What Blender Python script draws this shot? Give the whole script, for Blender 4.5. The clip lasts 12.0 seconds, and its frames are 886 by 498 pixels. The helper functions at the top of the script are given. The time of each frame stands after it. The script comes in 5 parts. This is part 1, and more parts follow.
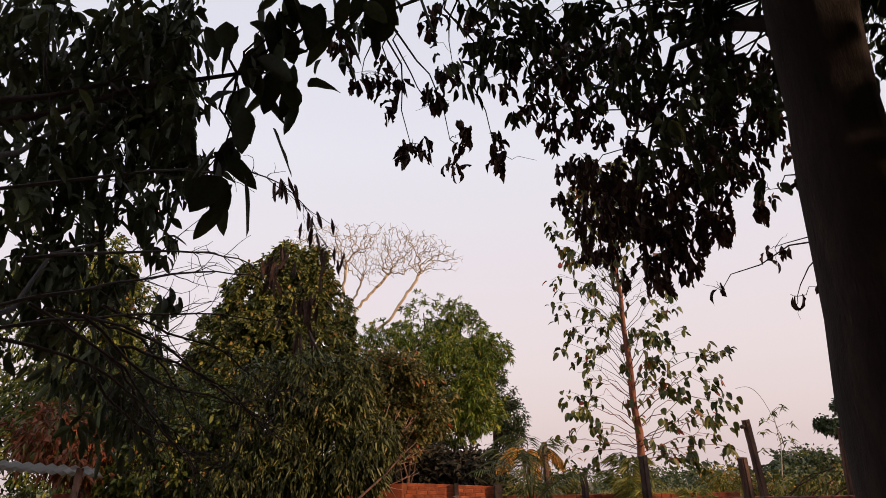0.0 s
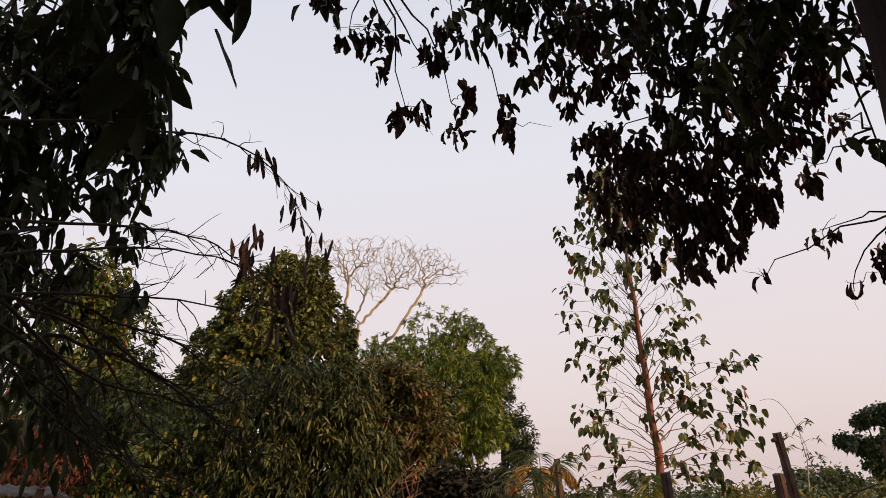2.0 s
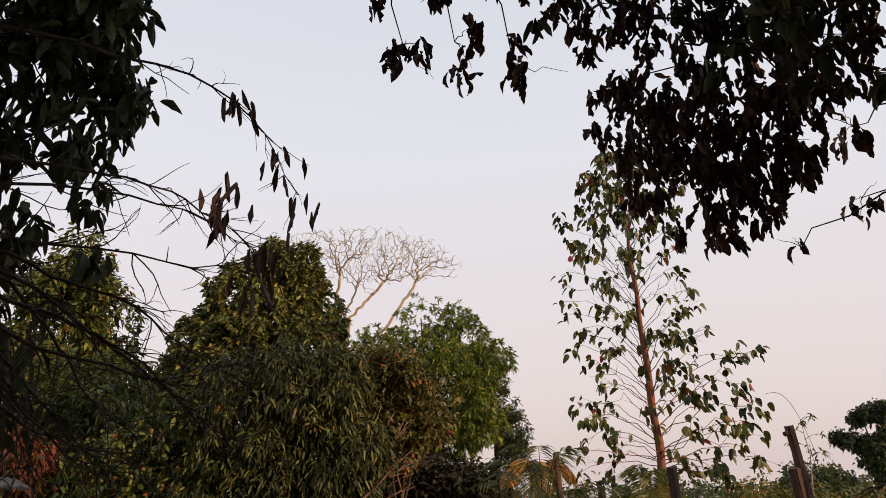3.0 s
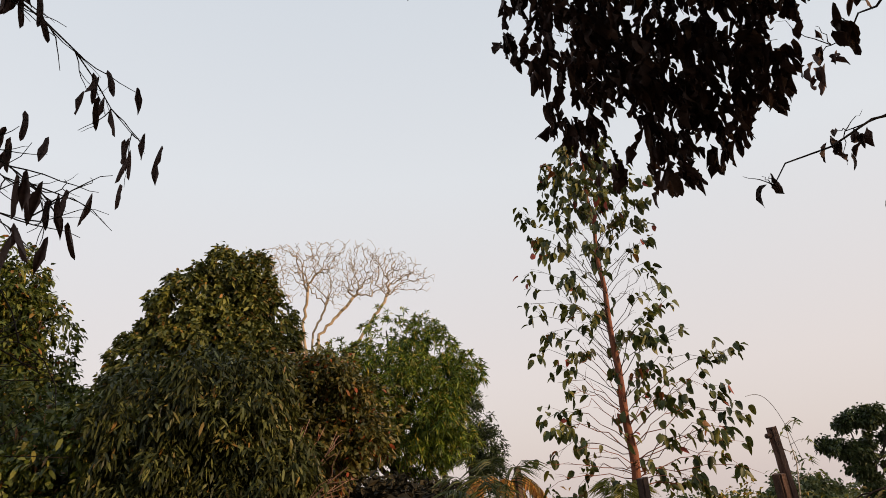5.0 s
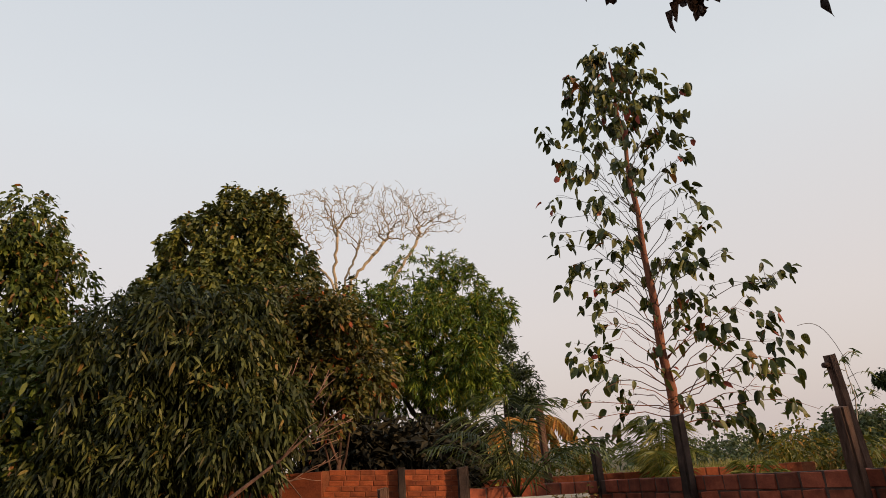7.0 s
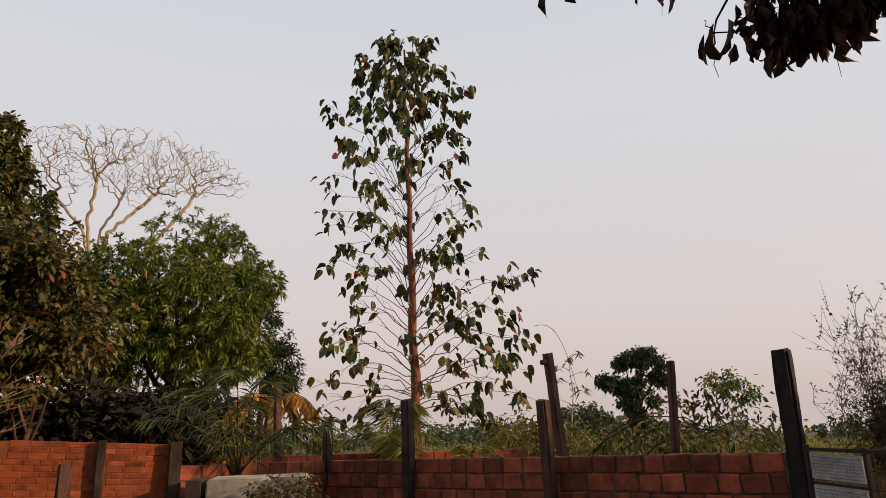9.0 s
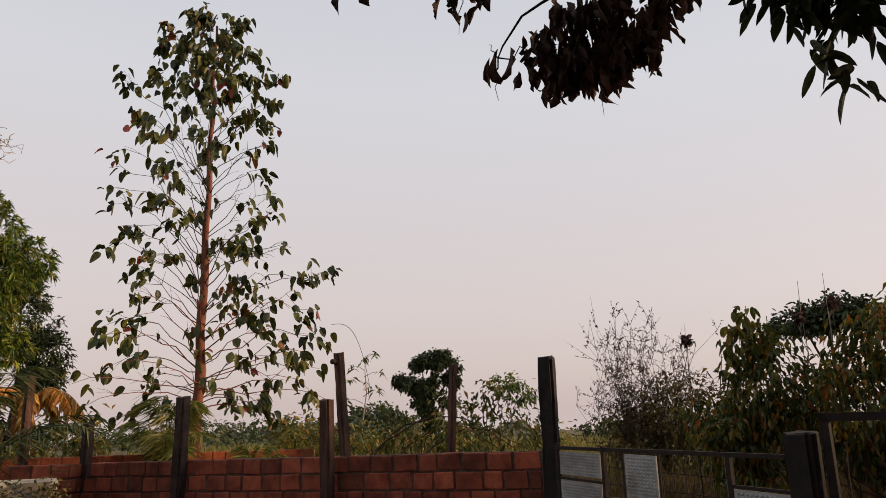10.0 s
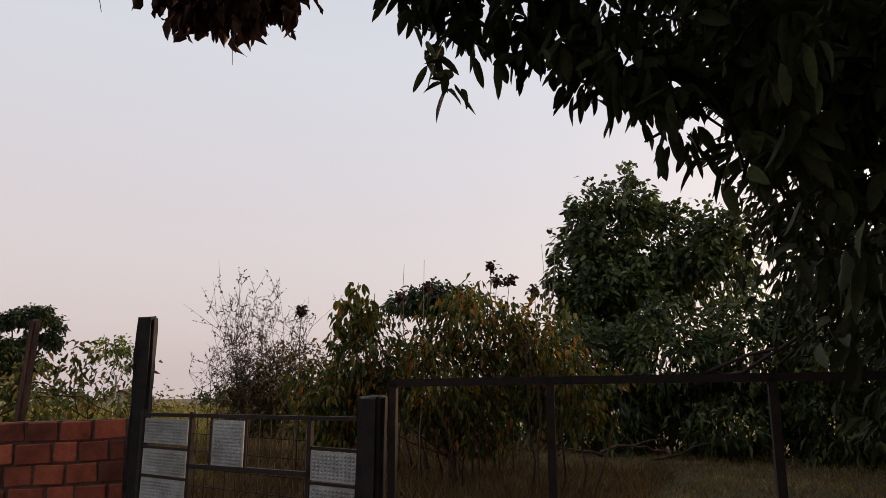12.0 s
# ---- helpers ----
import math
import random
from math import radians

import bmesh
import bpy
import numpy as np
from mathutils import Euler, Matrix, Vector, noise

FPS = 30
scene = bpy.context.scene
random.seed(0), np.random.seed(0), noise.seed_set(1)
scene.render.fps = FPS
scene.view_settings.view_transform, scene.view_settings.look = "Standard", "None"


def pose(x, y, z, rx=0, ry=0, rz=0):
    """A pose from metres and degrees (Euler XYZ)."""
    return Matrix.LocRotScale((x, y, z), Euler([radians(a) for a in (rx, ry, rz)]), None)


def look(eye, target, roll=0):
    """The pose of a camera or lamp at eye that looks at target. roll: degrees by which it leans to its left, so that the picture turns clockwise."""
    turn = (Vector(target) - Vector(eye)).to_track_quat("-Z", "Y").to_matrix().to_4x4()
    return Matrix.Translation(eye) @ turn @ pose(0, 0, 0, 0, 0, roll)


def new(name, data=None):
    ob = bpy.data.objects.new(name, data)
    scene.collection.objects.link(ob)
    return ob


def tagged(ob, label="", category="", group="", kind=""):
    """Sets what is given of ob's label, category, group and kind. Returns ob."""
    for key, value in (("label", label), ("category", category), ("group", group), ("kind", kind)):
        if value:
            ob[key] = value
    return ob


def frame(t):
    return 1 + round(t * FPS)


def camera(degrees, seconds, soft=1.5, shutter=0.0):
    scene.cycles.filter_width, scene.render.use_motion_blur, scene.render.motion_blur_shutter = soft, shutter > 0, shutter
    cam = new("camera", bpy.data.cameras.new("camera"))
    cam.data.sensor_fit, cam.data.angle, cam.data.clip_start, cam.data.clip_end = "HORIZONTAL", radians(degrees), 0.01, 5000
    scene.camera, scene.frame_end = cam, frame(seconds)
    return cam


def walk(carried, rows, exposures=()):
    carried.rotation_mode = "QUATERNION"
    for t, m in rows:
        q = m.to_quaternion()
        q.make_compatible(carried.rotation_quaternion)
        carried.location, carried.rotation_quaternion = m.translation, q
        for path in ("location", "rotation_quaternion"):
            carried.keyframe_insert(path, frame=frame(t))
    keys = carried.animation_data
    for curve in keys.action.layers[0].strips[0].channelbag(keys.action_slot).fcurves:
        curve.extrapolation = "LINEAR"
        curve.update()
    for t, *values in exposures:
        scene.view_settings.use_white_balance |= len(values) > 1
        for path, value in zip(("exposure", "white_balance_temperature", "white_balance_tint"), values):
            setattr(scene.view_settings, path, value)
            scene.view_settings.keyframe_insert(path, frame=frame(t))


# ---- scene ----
cam = camera(68.1, 12.0, soft=0.5)
METRES, EYE, TILT, LEAN, TURN = 6.6, 1.75, 0.0, 0.0, 0.0
ROWS = [
    (0.0, 0.0, 0.0, 0.0, 0.54, 18.04, 1.66),
    (0.5, -0.0214, 0.0395, 0.0011, -0.65, 20.2, 2.68),
    (1.0, -0.0297, 0.0713, -0.0016, -0.98, 19.02, 2.77),
    (1.5, -0.0077, 0.1231, -0.0093, -0.77, 19.21, 3.0),
    (2.0, 0.0036, 0.1593, -0.0069, 1.11, 19.72, 1.95),
    (2.5, 0.0008, 0.2075, -0.0133, 2.11, 19.71, 1.56),
    (3.0, -0.0086, 0.2801, -0.0135, 0.32, 19.39, 1.62),
    (5.0, 0.1085, 0.5051, -0.0232, -0.59, 21.09, 3.44),
    (5.5, 0.1506, 0.5539, -0.0277, 1.25, 20.42, 2.71),
    (6.0, 0.1806, 0.6152, -0.0306, 4.27, 19.27, 3.2),
    (6.5, 0.1873, 0.6813, -0.0263, 3.92, 17.88, 3.82),
    (8.5, 0.2654, 0.7518, -0.0323, -5.42, 14.79, 1.33),
    (9.0, 0.2782, 0.7564, -0.0334, -16.24, 14.21, 1.5),
    (9.5, 0.2912, 0.7556, -0.0329, -23.24, 13.39, 0.98),
    (10.0, 0.3055, 0.7484, -0.0321, -33.22, 13.73, 1.02),
    (10.5, 0.3113, 0.7367, -0.0378, -43.55, 13.11, 1.0),
    (11.0, 0.3244, 0.7398, -0.0366, -49.35, 11.33, 0.57),
    (11.5, 0.3361, 0.7424, -0.0371, -57.89, 10.92, -0.5),
    (12.0, 0.3438, 0.7347, -0.0377, -64.34, 10.91, -0.02),
]
walk(cam, [(t, pose(0, 0, EYE, TILT, LEAN, TURN) @ pose(METRES * x, METRES * y, METRES * z, 90 + pitch, roll, yaw)) for t, x, y, z, yaw, pitch, roll in ROWS],
     exposures=[(0.0, 0.15, 7100, 19), (3.2, 0.12, 7150, 15), (4.8, 0.09, 7150, 11), (6.7, 0.02, 7150, 10), (8.3, -0.05, 7120, 11), (9.5, -0.09, 7200, 14), (11.0, -0.10, 7150, 15), (11.5, -0.10, 7050, 15), (12.0, -0.04, 7000, 15)])

# world, sun, exposure
SUN_AZ, SUN_EL = 117.0, 15.0          # degrees clockwise from +y, degrees up
world = bpy.data.worlds.new("hazy_evening_sky")
scene.world = world
world.use_nodes = True
wn, wl = world.node_tree.nodes, world.node_tree.links
wn.clear()
sky = wn.new("ShaderNodeTexSky")
sky.sky_type, sky.sun_disc = "NISHITA", False
sky.sun_elevation, sky.sun_rotation = radians(SUN_EL), radians(SUN_AZ)
sky.air_density, sky.dust_density, sky.ozone_density = 1.0, 3.0, 1.5
sky_dim = wn.new("ShaderNodeVectorMath")
sky_dim.operation = "SCALE"
sky_dim.inputs["Scale"].default_value = 0.09
wcoord, wsep, wramp = wn.new("ShaderNodeTexCoord"), wn.new("ShaderNodeSeparateXYZ"), wn.new("ShaderNodeValToRGB")
wmix, wback, wout = wn.new("ShaderNodeMix"), wn.new("ShaderNodeBackground"), wn.new("ShaderNodeOutputWorld")
wmix.data_type = "RGBA"
wl.new(wcoord.outputs["Generated"], wsep.inputs[0])
wl.new(wsep.outputs["Z"], wramp.inputs[0])
for i, (at, c) in enumerate([(0.0, (0.53, 0.475, 0.49)), (0.16, (0.585, 0.55, 0.575)), (0.45, (0.575, 0.62, 0.69)), (0.9, (0.46, 0.54, 0.65))]):
    e = wramp.color_ramp.elements[i] if i < 2 else wramp.color_ramp.elements.new(at)
    e.position, e.color = at, (*c, 1)
wl.new(sky.outputs[0], sky_dim.inputs[0])
wmix.inputs[0].default_value = 0.8
wl.new(sky_dim.outputs[0], wmix.inputs[6])
wl.new(wramp.outputs[0], wmix.inputs[7])
wl.new(wmix.outputs[2], wback.inputs["Color"])
wback.inputs["Strength"].default_value = 1.38
wl.new(wback.outputs[0], wout.inputs["Surface"])

sun = new("sun", bpy.data.lights.new("sun", "SUN"))
sun.data.energy, sun.data.angle, sun.data.color = 3.7, radians(2.5), (1.0, 0.72, 0.46)
az, el = radians(SUN_AZ), radians(SUN_EL)
sun.matrix_world = look((0, 0, 30), (-math.sin(az) * 100, -math.cos(az) * 100, 30 - math.tan(el) * 100))


# ---- materials ----
def shader(name):
    m = bpy.data.materials.new(name)
    m.use_nodes = True
    n = m.node_tree.nodes
    return m, n, m.node_tree.links, n["Principled BSDF"]


def noise_ramp(n, l, scale, stops, detail=5, vec=None, rough=0.6):
    tex, ramp = n.new("ShaderNodeTexNoise"), n.new("ShaderNodeValToRGB")
    tex.inputs["Scale"].default_value, tex.inputs["Detail"].default_value = scale, detail
    tex.inputs["Roughness"].default_value = rough
    if vec:
        l.new(vec, tex.inputs["Vector"])
    l.new(tex.outputs["Fac"], ramp.inputs[0])
    for i, (at, c) in enumerate(stops):
        e = ramp.color_ramp.elements[i] if i < 2 else ramp.color_ramp.elements.new(at)
        e.position, e.color = at, (*c, 1)
    return tex, ramp.outputs[0]


def bump(n, l, bsdf, height, strength, dist):
    b = n.new("ShaderNodeBump")
    b.inputs["Strength"].default_value, b.inputs["Distance"].default_value = strength, dist
    l.new(height, b.inputs["Height"])
    l.new(b.outputs[0], bsdf.inputs["Normal"])


def mixed(n, l, kind, fac, a, b):
    m = n.new("ShaderNodeMix")
    m.data_type, m.blend_type = "RGBA", kind
    m.inputs[0].default_value = fac
    l.new(a, m.inputs[6])
    l.new(b, m.inputs[7])
    return m.outputs[2]


def leaf_material(name, colours, through_light=0.2, rough=0.5, gloss=0.35):
    """Leaves that differ one from the next, lit through a little."""
    m, n, l, bsdf = shader(name)
    geo, ramp = n.new("ShaderNodeNewGeometry"), n.new("ShaderNodeValToRGB")
    l.new(geo.outputs["Random Per Island"], ramp.inputs[0])
    for i, (at, c) in enumerate(colours):
        e = ramp.color_ramp.elements[i] if i < 2 else ramp.color_ramp.elements.new(at)
        e.position, e.color = at, (*c, 1)
    coord = n.new("ShaderNodeTexCoord")
    _, patch = noise_ramp(n, l, 0.9, [(0.3, (0.55, 0.55, 0.5)), (0.7, (1.25, 1.2, 1.05))], 3, coord.outputs["Object"])
    _, fine = noise_ramp(n, l, 45, [(0.3, (0.75, 0.75, 0.7)), (0.7, (1.2, 1.2, 1.15))], 3, coord.outputs["Object"])
    col = mixed(n, l, "MULTIPLY", 1.0, mixed(n, l, "MULTIPLY", 1.0, ramp.outputs[0], patch), fine)
    l.new(col, bsdf.inputs["Base Color"])
    bsdf.inputs["Roughness"].default_value = rough
    bsdf.inputs["Specular IOR Level"].default_value = gloss
    trans, mix = n.new("ShaderNodeBsdfTranslucent"), n.new("ShaderNodeMixShader")
    l.new(col, trans.inputs["Color"])
    mix.inputs[0].default_value = through_light
    l.new(bsdf.outputs[0], mix.inputs[1])
    l.new(trans.outputs[0], mix.inputs[2])
    l.new(mix.outputs[0], n["Material Output"].inputs["Surface"])
    return m


def surface(name, stops, scale, rough=0.85, bump_scale=30, bump_strength=0.5, bump_dist=0.01, stretch=(1, 1, 1), metal=0.0,
            stain=None, vary=0.0):
    """A rough surface: broad blotches, fine grain and relief; vary: how much one object differs from the next."""
    m, n, l, bsdf = shader(name)
    coord, mapping = n.new("ShaderNodeTexCoord"), n.new("ShaderNodeMapping")
    mapping.inputs["Scale"].default_value = stretch
    info, shift = n.new("ShaderNodeObjectInfo"), n.new("ShaderNodeVectorMath")
    shift.operation = "SCALE"
    spread = n.new("ShaderNodeCombineXYZ")
    for i in range(3):
        l.new(info.outputs["Random"], spread.inputs[i])
    l.new(spread.outputs[0], shift.inputs[0])
    shift.inputs["Scale"].default_value = 37.0
    add = n.new("ShaderNodeVectorMath")
    l.new(coord.outputs["Object"], add.inputs[0])
    l.new(shift.outputs[0], add.inputs[1])
    l.new(add.outputs[0], mapping.inputs["Vector"])
    v = mapping.outputs[0]
    _, col = noise_ramp(n, l, scale, stops, 6, v)
    fine_tex, fine = noise_ramp(n, l, bump_scale, [(0.3, (0.7, 0.7, 0.7)), (0.7, (1.2, 1.2, 1.2))], 8, v, 0.7)
    col = mixed(n, l, "MULTIPLY", 0.8, col, fine)
    if stain:
        _, st = noise_ramp(n, l, scale * 0.35, [(0.45, (1, 1, 1)), (0.62, stain)], 5, v)
        col = mixed(n, l, "MULTIPLY", 0.85, col, st)
    if vary:
        ramp = n.new("ShaderNodeValToRGB")
        ramp.color_ramp.elements[0].color = (1 - vary, 1 - vary, 1 - vary, 1)
        ramp.color_ramp.elements[1].color = (1 + vary, 1 + vary * 0.8, 1 + vary * 0.7, 1)
        l.new(info.outputs["Random"], ramp.inputs[0])
        col = mixed(n, l, "MULTIPLY", 1.0, col, ramp.outputs[0])
    l.new(col, bsdf.inputs["Base Color"])
    bsdf.inputs["Roughness"].default_value, bsdf.inputs["Metallic"].default_value = rough, metal
    bump(n, l, bsdf, fine_tex.outputs["Fac"], bump_strength, bump_dist)
    return m


M_mango = leaf_material("mango_leaf", [(0.0, (0.023, 0.056, 0.007)), (0.5, (0.095, 0.158, 0.015)), (0.86, (0.26, 0.32, 0.038)), (0.985, (0.377, 0.262, 0.049))], 0.14, 0.45, 0.4)
M_dome = leaf_material("dome_leaf", [(0.0, (0.03, 0.041, 0.01)), (0.5, (0.098, 0.111, 0.023)), (0.93, (0.221, 0.216, 0.055)), (0.997, (0.295, 0.139, 0.041))], 0.15)
M_droop = leaf_material("drooping_leaf", [(0.0, (0.018, 0.024, 0.007)), (0.6, (0.056, 0.066, 0.018)), (0.95, (0.177, 0.188, 0.066)), (0.998, (0.246, 0.131, 0.041))], 0.15, 0.5, 0.28)
M_young = leaf_material("young_leaf", [(0.0, (0.027, 0.043, 0.009)), (0.6, (0.082, 0.111, 0.02)), (0.92, (0.21, 0.21, 0.044)), (0.994, (0.246, 0.09, 0.029))])
M_shrub = leaf_material("shrub_leaf", [(0.0, (0.039, 0.044, 0.012)), (0.6, (0.102, 0.102, 0.028)), (0.93, (0.221, 0.166, 0.05)), (0.992, (0.369, 0.082, 0.033))])
M_dark = leaf_material("deep_green_leaf", [(0.0, (0.022, 0.036, 0.012)), (0.7, (0.036, 0.056, 0.018)), (0.95, (0.07, 0.09, 0.03))], 0.15)
M_field = leaf_material("field_tree_leaf", [(0.0, (0.032, 0.048, 0.017)), (0.7, (0.077, 0.108, 0.036)), (0.95, (0.18, 0.214, 0.068))], 0.25)
M_near = leaf_material("shaded_leaf", [(0.0, (0.036, 0.043, 0.026)), (0.7, (0.060, 0.070, 0.037)), (0.95, (0.085, 0.105, 0.046))], 0.1, 0.7, 0.22)
# darker than other leaves: the shade under the mango is put into the colour
M_undershade = leaf_material("shade_dark_leaf", [(0.0, (0.018, 0.016, 0.010)), (0.7, (0.028, 0.024, 0.014)), (0.95, (0.05, 0.038, 0.02))], 0.05, 0.85)
M_dead = leaf_material("dried_leaf", [(0.0, (0.065, 0.034, 0.034)), (0.6, (0.10, 0.055, 0.05)), (0.95, (0.14, 0.075, 0.058))], 0.08, 0.8)
M_slender = leaf_material("broad_leaf", [(0.0, (0.025, 0.036, 0.01)), (0.6, (0.068, 0.086, 0.018)), (0.93, (0.169, 0.158, 0.034)), (0.99, (0.306, 0.054, 0.036))])
M_yellow = leaf_material("yellowing_leaf", [(0.0, (0.04, 0.058, 0.013)), (0.6, (0.108, 0.126, 0.025)), (0.86, (0.304, 0.225, 0.039)), (0.97, (0.414, 0.135, 0.027))], 0.3)
M_brown = leaf_material("brown_green_leaf", [(0.0, (0.075, 0.06, 0.018)), (0.6, (0.15, 0.115, 0.034)), (0.9, (0.22, 0.14, 0.05))])
M_dry = leaf_material("dry_twig_leaf", [(0.0, (0.04, 0.03, 0.018)), (0.7, (0.085, 0.06, 0.032)), (0.95, (0.10, 0.11, 0.035))], 0.15, 0.7, 0.15)
M_palm = leaf_material("palm_leaflet", [(0.0, (0.09, 0.12, 0.02)), (0.6, (0.20, 0.22, 0.04)), (0.95, (0.42, 0.36, 0.10))], 0.3)
M_darkpalm = leaf_material("dark_palm_leaflet", [(0.0, (0.03, 0.05, 0.012)), (0.6, (0.065, 0.09, 0.02)), (0.95, (0.16, 0.17, 0.05))])
M_banana = leaf_material("dead_banana_leaf", [(0.0, (0.50, 0.19, 0.045)), (0.5, (0.68, 0.33, 0.08)), (0.95, (0.75, 0.48, 0.16))])
M_red = leaf_material("rust_leaf", [(0.0, (0.15, 0.04, 0.02)), (0.6, (0.27, 0.08, 0.036)), (0.9, (0.10, 0.10, 0.03))])
M_grass = leaf_material("dry_grass_blade", [(0.0, (0.11, 0.14, 0.024)), (0.5, (0.23, 0.22, 0.055)), (0.95, (0.42, 0.33, 0.12))], 0.3)
M_weed = leaf_material("weed_leaf", [(0.0, (0.07, 0.09, 0.016)), (0.5, (0.16, 0.165, 0.03)), (0.8, (0.32, 0.26, 0.05)), (0.95, (0.42, 0.22, 0.06))])
M_straw = leaf_material("straw_blade", [(0.0, (0.15, 0.12, 0.045)), (0.5, (0.28, 0.20, 0.08)), (0.95, (0.42, 0.31, 0.13))], 0.35)
M_redgrass = leaf_material("red_dry_grass", [(0.0, (0.10, 0.05, 0.02)), (0.5, (0.19, 0.10, 0.035)), (0.95, (0.30, 0.20, 0.08))])
M_far = leaf_material("far_leaf", [(0.0, (0.05, 0.07, 0.03)), (0.7, (0.08, 0.11, 0.05)), (0.95, (0.14, 0.15, 0.07))])
M_bark = surface("dark_bark", [(0.3, (0.02, 0.012, 0.011)), (0.7, (0.055, 0.034, 0.029))], 6, 0.95, 35, 0.9, 0.03, (1, 1, 0.25))
M_redbark = surface("red_bark", [(0.3, (0.13, 0.035, 0.018)), (0.7, (0.29, 0.10, 0.05))], 5, 0.85, 30, 0.7, 0.02, (1, 1, 0.4))
M_palebark = surface("pale_bark", [(0.3, (0.26, 0.20, 0.16)), (0.7, (0.42, 0.35, 0.30))], 5, 0.85, 30, 0.6, 0.02, (1, 1, 0.4))
M_bare = surface("bare_bark", [(0.3, (0.26, 0.18, 0.11)), (0.7, (0.44, 0.33, 0.21))], 3, 0.9, 20, 0.5, 0.02)
M_oldmortar = surface("orange_mortar", [(0.3, (0.20, 0.055, 0.024)), (0.7, (0.32, 0.10, 0.045))], 9, 0.95, 50, 0.8, 0.01)
M_twig = surface("twig_bark", [(0.3, (0.03, 0.02, 0.016)), (0.7, (0.075, 0.05, 0.038))], 9, 0.9, 60, 0.4, 0.004)
M_pinktwig = surface("pink_twig_bark", [(0.3, (0.24, 0.12, 0.09)), (0.7, (0.40, 0.23, 0.18))], 7, 0.85, 40, 0.4, 0.004)
M_brick = surface("red_brick", [(0.3, (0.24, 0.052, 0.028)), (0.7, (0.41, 0.105, 0.052))], 7, 0.9, 60, 0.5, 0.006, stain=(0.5, 0.45, 0.45), vary=0.42)
M_brick2 = surface("orange_brick", [(0.3, (0.25, 0.05, 0.018)), (0.7, (0.44, 0.105, 0.034))], 7, 0.9, 60, 0.5, 0.005, stain=(0.4, 0.34, 0.3), vary=0.22)
M_mortar = surface("mortar", [(0.3, (0.05, 0.028, 0.022)), (0.7, (0.15, 0.085, 0.065))], 9, 0.95, 50, 0.8, 0.01)
# render kept dark: shade from the hanging branches is put into the colour
M_plaster = surface("orange_render", [(0.3, (0.12, 0.024, 0.009)), (0.7, (0.25, 0.053, 0.017))], 2.5, 0.95, 40, 0.6, 0.008, stain=(0.45, 0.4, 0.38))
M_postwood = surface("weathered_post", [(0.3, (0.045, 0.02, 0.014)), (0.7, (0.20, 0.10, 0.068))], 7, 0.9, 40, 1.0, 0.03, (1, 1, 0.2), stain=(0.5, 0.5, 0.5))
M_concrete = surface("stained_concrete", [(0.3, (0.03, 0.017, 0.014)), (0.7, (0.10, 0.058, 0.046))], 5, 0.92, 50, 0.7, 0.01, stain=(0.45, 0.42, 0.42))
# stained concrete toned down: the gate posts' shade is put into the colour
M_shadeconcrete = surface("shade_dark_concrete", [(0.3, (0.014, 0.010, 0.010)), (0.7, (0.045, 0.032, 0.030))], 5, 0.92, 50, 0.7, 0.01, stain=(0.5, 0.48, 0.48))
M_white = surface("whitewash", [(0.3, (0.46, 0.40, 0.31)), (0.7, (0.62, 0.55, 0.44))], 4, 0.8, 40, 0.3, 0.004, stain=(0.32, 0.31, 0.28))
M_panel = surface("dusty_panel", [(0.3, (0.36, 0.36, 0.35)), (0.7, (0.52, 0.52, 0.51))], 8, 0.55, 60, 0.2, 0.002, stain=(0.6, 0.58, 0.54))
M_iron = surface("rusted_iron", [(0.3, (0.014, 0.010, 0.009)), (0.7, (0.04, 0.024, 0.019))], 12, 0.9, 70, 0.5, 0.003)
M_tin = surface("zinc_sheet", [(0.3, (0.5, 0.5, 0.5)), (0.7, (0.68, 0.67, 0.66))], 3, 0.5, 30, 0.2, 0.004, metal=0.1, stain=(0.5, 0.4, 0.32))
M_tile = surface("clay_roof", [(0.3, (0.30, 0.13, 0.07)), (0.7, (0.45, 0.22, 0.13))], 3, 0.9, 30, 0.4, 0.02)
M_ground = surface("dry_grass_ground", [(0.25, (0.06, 0.045, 0.02)), (0.5, (0.11, 0.085, 0.035)), (0.75, (0.065, 0.08, 0.025))], 0.6, 0.95, 14, 0.9, 0.05, stain=(0.7, 0.5, 0.4))
M_glass = surface("dark_window", [(0.3, (0.02, 0.02, 0.025)), (0.7, (0.05, 0.05, 0.06))], 3, 0.15, 30, 0.0, 0.001)


